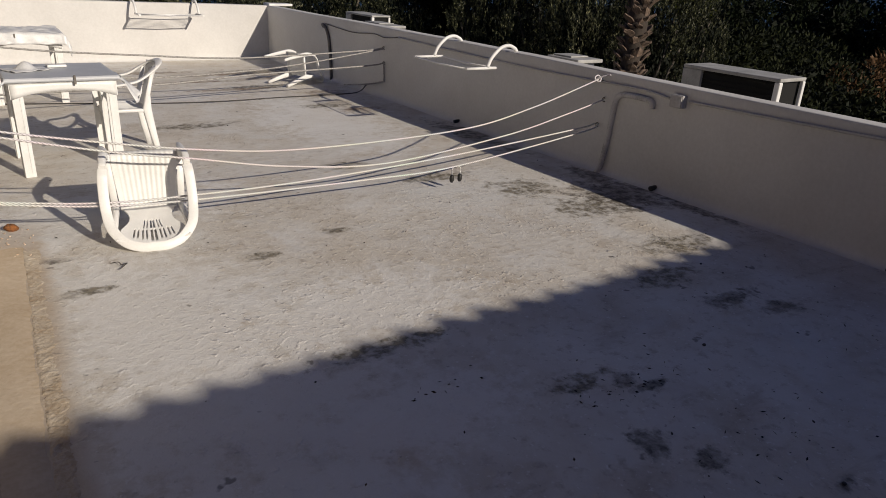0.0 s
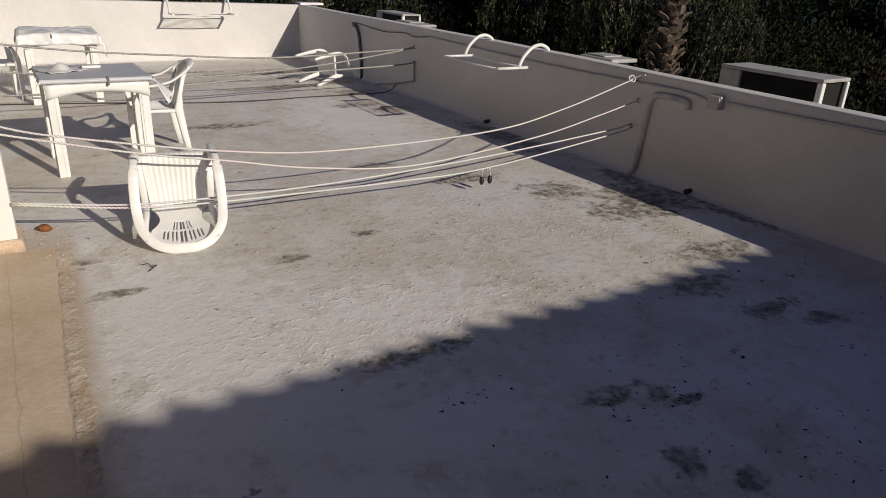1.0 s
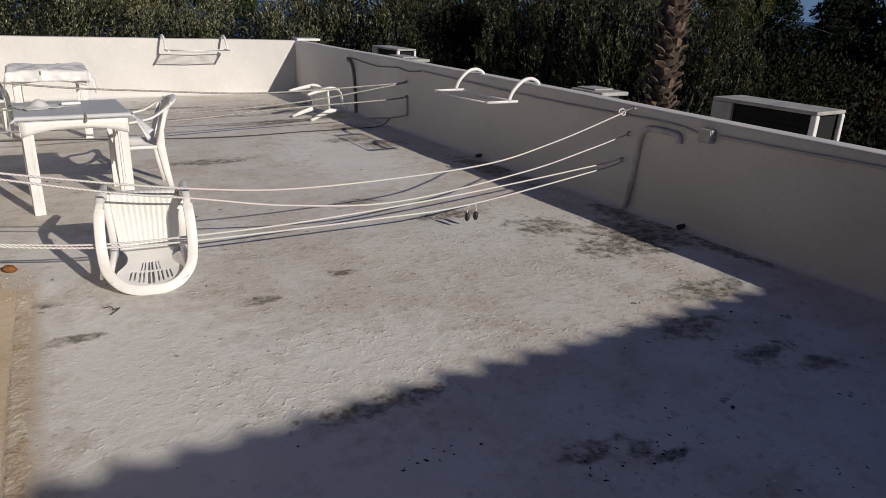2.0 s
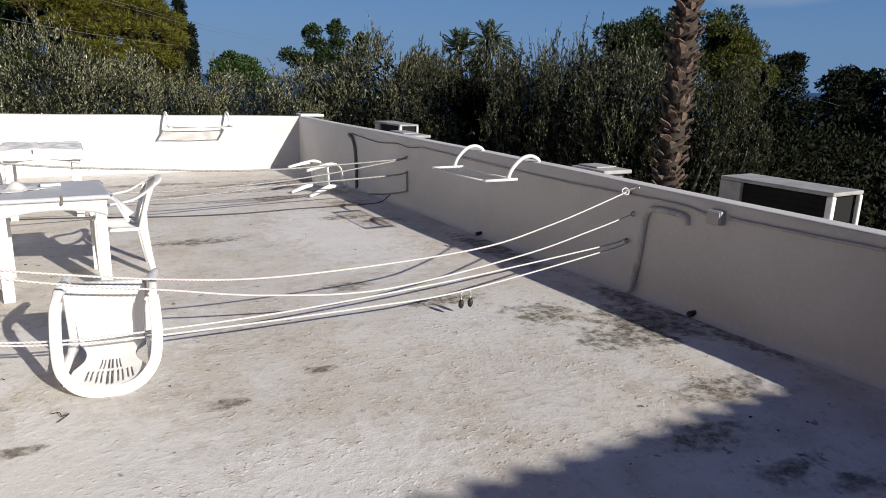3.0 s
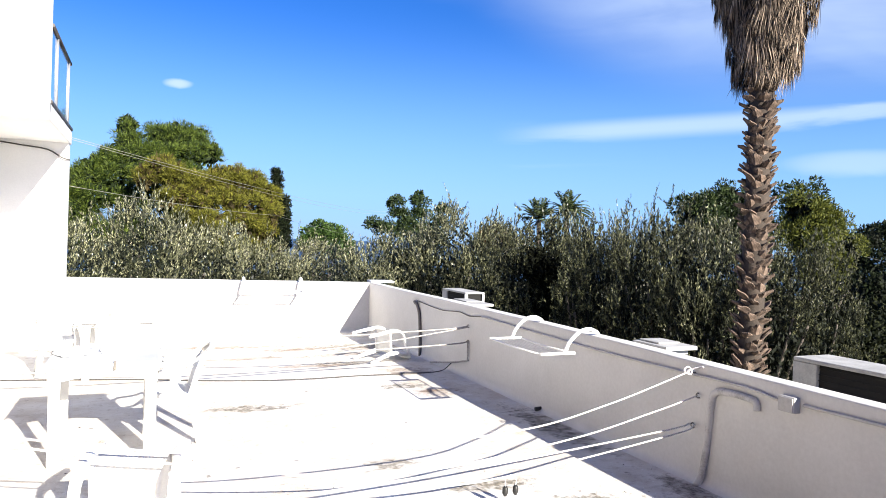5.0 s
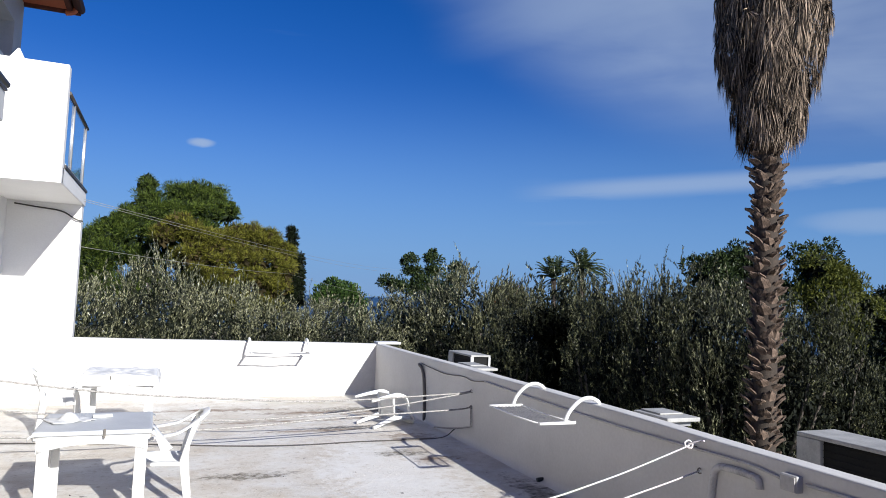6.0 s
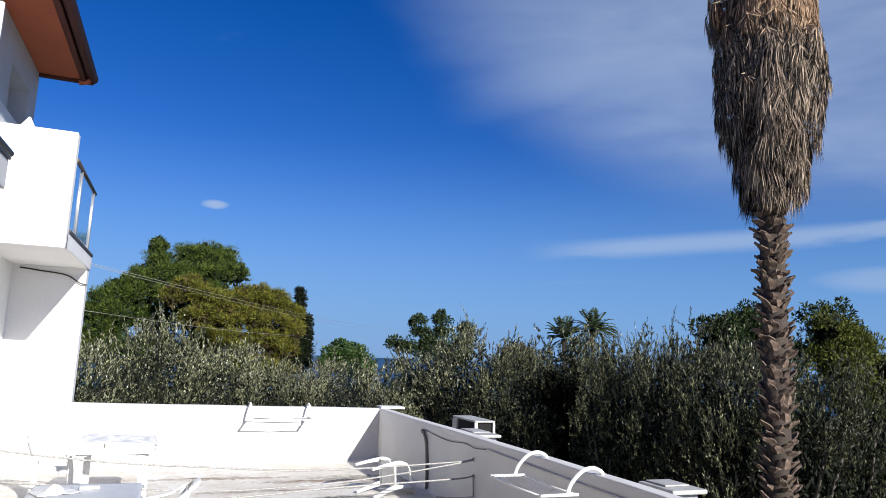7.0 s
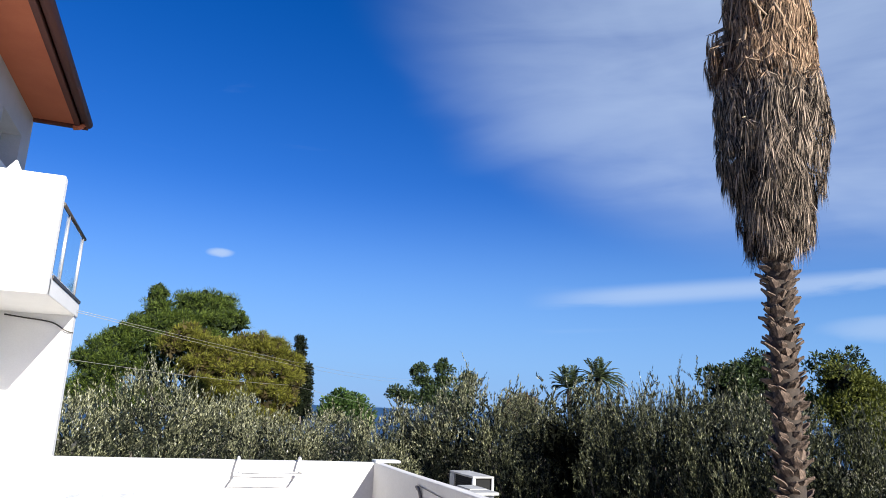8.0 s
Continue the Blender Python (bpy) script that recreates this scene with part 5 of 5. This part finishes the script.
build_clump_tree("russet_bush", "rounded russet bush far behind the olives", "bush", spot(27.5, 40), 5.8,
                 [(0, 0, 4.9, 0.8), (0.5, 0, 4.5, 0.7), (-0.5, 0, 4.5, 0.7)], M_RUSSET, M_BARK, 6, 6000)
build_clump_tree("yellow_green_tree", "yellow-green tree behind the palm", "tree", spot(51.2, 19), 6.35,
                 [(-0.35, 0, 5.5, 0.55), (0.2, 0, 5.3, 0.6), (0.75, 0, 5.05, 0.6), (1.2, 0, 4.6, 0.55), (-0.2, 0, 4.8, 0.8), (0.3, 0, 4.0, 0.8)], M_YELLOW, M_BARK, 7, 20000, (0.05, 0.10), (0.022, 0.038), puffs=(0.16, 0.34))
build_clump_tree("broadleaf_tree", "thin dark twiggy tree behind the palm", "tree", spot(50.4, 20.5), 6.9,
                 [(-0.5, 0, 6.1, 0.4), (0.3, 0, 6.3, 0.5), (0.75, 0, 5.9, 0.45), (0, 0, 5.4, 0.6)], M_BROAD, M_BARK, 9, 2600, (0.06, 0.12), (0.03, 0.05), fill=60, puffs=(0.14, 0.3))
build_clump_tree("broadleaf_tree", "dark tree showing beside the palm trunk", "tree", spot(44.8, 20), 6.7,
                 [(-0.7, 0, 5.5, 0.8), (0.4, 0, 5.9, 0.75), (0.9, 0, 5.3, 0.8), (-0.2, 0, 4.8, 1.1)], M_BROAD, M_BARK, 8, 18000, (0.06, 0.12), (0.03, 0.05), puffs=(0.16, 0.34))
for i, (az, d, h) in enumerate([(55.6, 29, 6.0), (53.6, 31, 5.6), (59.4, 30, 5.55), (61.1, 31, 5.5), (63.2, 31, 5.6), (66.0, 30, 5.5), (69.0, 30, 5.5), (56.2, 23, 4.4), (59.6, 22, 4.3), (63.0, 22, 4.4), (66.5, 22, 4.5)]):
    build_clump_tree("conifer", "dense dark conifer on the slope", "tree", spot(az, d), h,
                     [(-0.45, 0, h - 0.9, 0.5), (0.4, 0, h - 0.75, 0.55), (0, 0, h - 1.6, 0.8), (-0.2, 0, h - 2.5, 0.9), (0.3, 0, h - 3.3, 1.0)], M_DARKLEAF, M_BARK, 20 + i, 7500, (0.09, 0.17), (0.036, 0.064), group="dark conifers", fill=2000, core=0.85, scrap=(0.10, 0.2), flat=0.7)
for i, (az, d, h, mt, lb) in enumerate([(58, 14, 3.3, M_SHRUB, "low dark green shrub"), (63, 13, 3.3, M_SHRUB, "low dark green shrub"), (69, 13, 3.2, M_SHRUB, "low dark green shrub"), (56, 17, 3.9, M_SHRUB, "low dark green shrub"), (62, 16, 3.4, M_SHRUB, "low dark green shrub"), (66, 17, 3.5, M_RUSSET, "low russet shrub"), (60, 19, 3.8, M_SHRUB, "low dark green shrub"), (54, 15, 3.6, M_SHRUB, "low dark green shrub")]):
    build_clump_tree("shrub", lb + " on the slope beyond the parapet", "shrub", spot(az, d), h,
                     [(-0.9, 0, h - 1.0, 0.9), (0.8, 0, h - 1.1, 1.0), (0, 0, h - 0.8, 0.8), (0, 0, h - 1.8, 1.4)], mt, M_BARK, 40 + i, 9000, (0.07, 0.125), (0.03, 0.058), group="shrubs", core=0.8, scrap=(0.07, 0.15), fill=2600)


def build_far_palm(az, d, height, seed, r=1.7):
    rng = np.random.default_rng(seed)
    palm = thing("date_palm", "small feathery date palm far off above the trees", "palm", "far palms")
    part("trunk", swept([(0, 0, -0.2), (0.1, 0, height * 0.5), (0, 0, height)], [0.45, 0.36, 0.4], n=8), M_TRUNK, palm)
    Ps, Ds, Ls = [], [], []
    for i in range(44):
        a, up = rng.uniform(0, 2 * math.pi), rng.uniform(-0.5, 1.4)
        o = np.array([math.cos(a) * math.cos(up), math.sin(a) * math.cos(up), math.sin(up)])
        t = np.linspace(0.05, 1, 26)
        spine = np.array([0, 0, height]) + o[None] * (r * t)[:, None] - np.array([0, 0, 0.42 * r])[None] * (t ** 2.2)[:, None] * (0.5 + 0.5 * math.cos(up))
        side = np.cross(o, [0, 0, 1.0])
        side /= np.linalg.norm(side) + 1e-9
        Ps.append(np.repeat(spine, 2, 0))
        Ds.append(np.tile(np.stack([side, -side]), (26, 1)) + o * 0.7 - np.array([0, 0, 0.25]))
        Ls.append(np.repeat(0.5 * np.sin(np.pi * (0.1 + 0.85 * t)), 2))
    tagged(leaves("crown", np.concatenate(Ps), np.concatenate(Ds), np.concatenate(Ls), 0.06, M_DATE, palm, rng), kind="stuff")
    palm.matrix_world = pose(*spot(az, d), GROUND)


build_far_palm(31.2, 54, 6.75, 61, 2.45)
build_far_palm(33.45, 54, 7.6, 62, 2.3)


def build_palm():
    """The tall fan palm: stub-covered trunk, skirt of dead fronds, green head."""
    rng = np.random.default_rng(77)
    palm = thing("fan_palm", "tall fan palm with a hanging skirt of dead fronds", "palm")
    px, py = 7.72, 6.78
    lean = lambda z: Vector((0.028 * (z - 3) + 0.03 * math.sin(z * 0.6), 0.004 * z, z))
    H0 = -GROUND
    pts = [lean(0.25 * i) for i in range(68)]
    part("trunk", swept(pts, [0.35] * 68, n=14), M_TRUNK, palm)
    # leaf-base stubs, each one a split wedge that stands out and up
    rows = int((H0 + 4.5) / 0.125)
    me_list = []
    for q in range(3):
        bm = bmesh.new()
        w, l = (0.080, 0.070, 0.09)[q], (0.13, 0.11, 0.15)[q]
        sheet = []
        for t, ww in ((0.0, 0.8), (0.3, 1.0), (0.7, 0.9), (1.0, 0.38)):
            row = []
            for u in (-1.0, -0.5, 0.0, 0.5, 1.0):
                fork = (0.0, 0.20, -0.02)[min(2, int(abs(u) * 2))] if t == 1.0 else 0.0
                out_ = 0.012 + 0.05 * t ** 1.5 + 0.030 * (1 - abs(u))
                row.append(bm.verts.new((u * w * ww, -out_, l * (t + fork * 0.9))))
            sheet.append(row)
        for a, b in zip(sheet, sheet[1:]):
            for c0 in range(4):
                bm.faces.new((a[c0], a[c0 + 1], b[c0 + 1], b[c0]))
        thicken(bm, 0.016)
        bmesh.ops.recalc_face_normals(bm, faces=bm.faces[:])
        me = bpy.data.meshes.new("leaf_base")
        bm.to_mesh(me)
        bm.free()
        me.materials.append(M_BOOT)
        me_list.append(me)
    lower = bmesh.new()
    for r in range(rows):
        z = 0.05 + r * 0.125
        k = 7
        for j in range(k):
            a = (j + 0.5 * (r % 2) + 0.17 * r) / k * 360 + rng.normal() * 7
            me = me_list[int(rng.integers(3))]
            m = Matrix.Translation(lean(z)) @ pose(0, 0, 0, 0, 0, a) @ pose(0, -0.135, rng.normal() * 0.03, rng.uniform(8, 40), rng.normal() * 14, rng.normal() * 16) @ Matrix.Scale(rng.uniform(0.85, 1.25), 4)
            if z > H0 - 0.35:
                stub = new("leaf_base", me)
                stub.parent, stub.matrix_world = palm, m
            else:
                n0 = len(lower.verts)
                lower.from_mesh(me)
                lower.verts.ensure_lookup_table()
                for v in lower.verts[n0:]:
                    v.co = m @ v.co
    tagged(part("lower_leaf_bases", lower, M_BOOT, palm), kind="stuff")
    # skirt: hanging dead fans from 4.1 to 8.9 m above the terrace
    z0, z1 = H0 + 4.35, H0 + 9.0

    def radius(z):
        t = (z - z0) / (z1 - z0)
        return float(np.interp(t, (0, 0.07, 0.16, 0.23, 0.26, 0.33, 0.43, 0.56, 0.615, 0.667, 0.75, 1.0), (0.28, 0.42, 0.50, 0.57, 0.66, 0.73, 0.76, 0.77, 0.70, 0.65, 0.60, 0.60)))
    P, D, L, W = [], [], [], []
    Pp, Dp = [], []
    # solid core behind the fronds, its dark colour standing for shade in the gaps
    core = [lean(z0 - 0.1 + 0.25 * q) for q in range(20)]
    part("skirt_core", swept(core, [max(0.3, 1.45 * radius(min(c.z, z1)) - 0.05) for c in core], n=16), M_THATCH_SHADE, palm, "thatch core coloured dark for the shade between the fronds")
    F = []
    for i in range(800):
        z = z0 + (z1 - z0) * rng.random() ** 0.85 + 0.2
        a = rng.uniform(0, 2 * math.pi)
        tier = i >= 770                      # one hank that stands out at the neck
        if tier:
            z, a = z0 + rng.uniform(3.2, 3.7), 2.33 + rng.normal() * 0.28
        o = np.array([math.cos(a), math.sin(a), 0])
        rr = radius(z) * (rng.uniform(0.84, 1.02) if i % 4 else rng.uniform(1.0, 1.08)) * (1.38 if tier else 1.0)
        c = np.array(lean(z)) + o * rr
        tang = np.array([-o[1], o[0], 0])
        sway, drop = rng.normal() * 0.16, rng.uniform(0.6, 1.3)
        for j in range(72):
            s = rng.normal() * 0.6
            mid = c + tang * s * 0.13 + np.array([0, 0, -0.16 * drop * rng.uniform(0.6, 1.2)]) + o * (0.05 - 0.06 * abs(s))
            if j % 4 == 0:
                P.append(c)
                D.append(mid - c)
                L.append(float(np.linalg.norm(mid - c)) * 1.3)
                W.append(0.016)
                F.append(o)
            P.append(mid)
            D.append(np.array([0, 0, -1.0]) + tang * (s * 0.16 + sway + rng.normal() * 0.07) + o * (rng.normal() * 0.07 - 0.08))
            L.append(drop * rng.uniform(0.14, 0.42))
            W.append(0.005 + 0.012 * rng.random() ** 2)
            F.append(o + tang * rng.normal() * 0.35)
        Pp.append(np.array(lean(z + 0.25)) + o * 0.2)
        Dp.append(c - Pp[-1])
    P, D, L, W, F = np.array(P), np.array(D), np.array(L), np.array(W), np.array(F)
    young = P[:, 2] + rng.normal(size=len(P)) * 0.12 > z0 + 0.57 * (z1 - z0)
    for name, pick, mat, lb in (("frond_skirt", ~young, M_DEAD, "hanging skirt of dry grey-brown fronds"), ("upper_skirt", young, M_DEAD_TAN, "newer dead fronds, still tan, at the skirt's neck")):
        leaves(name, P[pick], D[pick], L[pick], W[pick], mat, palm, rng, lb, face=F[pick], loose=0.35)
    Pp, Dp = np.array(Pp), np.array(Dp)
    leaves("petiole_mass", Pp, Dp, np.linalg.norm(Dp, axis=1) * 1.1, 0.07, M_PETIOLE, palm, rng)
    # broad tan stalks showing at the skirt's top
    for i in range(250):
        a = rng.uniform(0, 2 * math.pi)
        o = Vector((math.cos(a), math.sin(a), 0))
        zb = z0 + 3.0 + 5.8 * rng.random() ** 1.4
        p0 = lean(zb + 0.6) + o * 0.40
        p1 = lean(zb) + o * (0.56 + 0.08 * rng.random()) + Vector((-o.y, o.x, 0)) * rng.normal() * 0.1
        p2 = lean(zb - 0.5) + o * (0.62 + 0.12 * rng.random())
        part("dead_stalk", swept([p0, p1, p2], [0.07, 0.05, 0.03], [0.03, 0.025, 0.015], o, 6), M_PETIOLE, palm)
    # green head above
    for i in range(26):
        a, up = rng.uniform(0, 2 * math.pi), rng.uniform(0.0, 1.3)
        o = np.array([math.cos(a) * math.cos(up), math.sin(a) * math.cos(up), math.sin(up)])
        top = np.array(lean(z1 + 4.6))
        c = top + o * 1.1
        part("frond_stalk", swept([Vector(top), Vector(top + o * 0.6 + np.array([0, 0, 0.06])), Vector(c)], [0.05, 0.035, 0.02], n=5), M_FROND, palm)
        s = np.cross(o, [0, 0, 1.0])
        s /= np.linalg.norm(s) + 1e-9
        ang = np.linspace(-1.9, 1.9, 34)
        D = o[None] * np.cos(ang)[:, None] + s[None] * np.sin(ang)[:, None] - np.array([0, 0, 0.25])
        leaves("fan_leaf", np.repeat(c[None], 34, 0), D, 0.85 - 0.1 * np.abs(ang), 0.07, M_FROND, palm, rng)
    palm.matrix_world = pose(px, py, GROUND)


build_palm()


def build_wire(a, b, sag, label):
    a, b = Vector(a), Vector(b)
    pts = [a.lerp(b, t / 24) - Vector((0, 0, sag * 4 * (t / 24) * (1 - t / 24))) for t in range(25)]
    tagged(linked("power_cable", swept(pts, 0.008, n=5), M_WIRE), label, "cable", "power cables")


build_wire((-1.86, 11.1, 3.08), (*spot(20, 70), 4.6), 0.5, "thin dark overhead cable running from the house wall")
build_wire((-1.86, 11.1, 3.05), (*spot(20.2, 70), 4.45), 0.6, "thin dark overhead cable running from the house wall")
build_wire((-1.86, 11.1, 2.33), (*spot(9.2, 24), 2.35), 0.06, "thin dark overhead cable running low over the olives")
build_wire((*spot(9.2, 24), 2.35), (*spot(20, 58), 1.0), 0.1, "thin dark overhead cable running down towards the sea")
build_wire((*spot(50, 25), 2.25), (*spot(72, 25), -0.1), 0.1, "dark overhead cable crossing in front of the conifers")
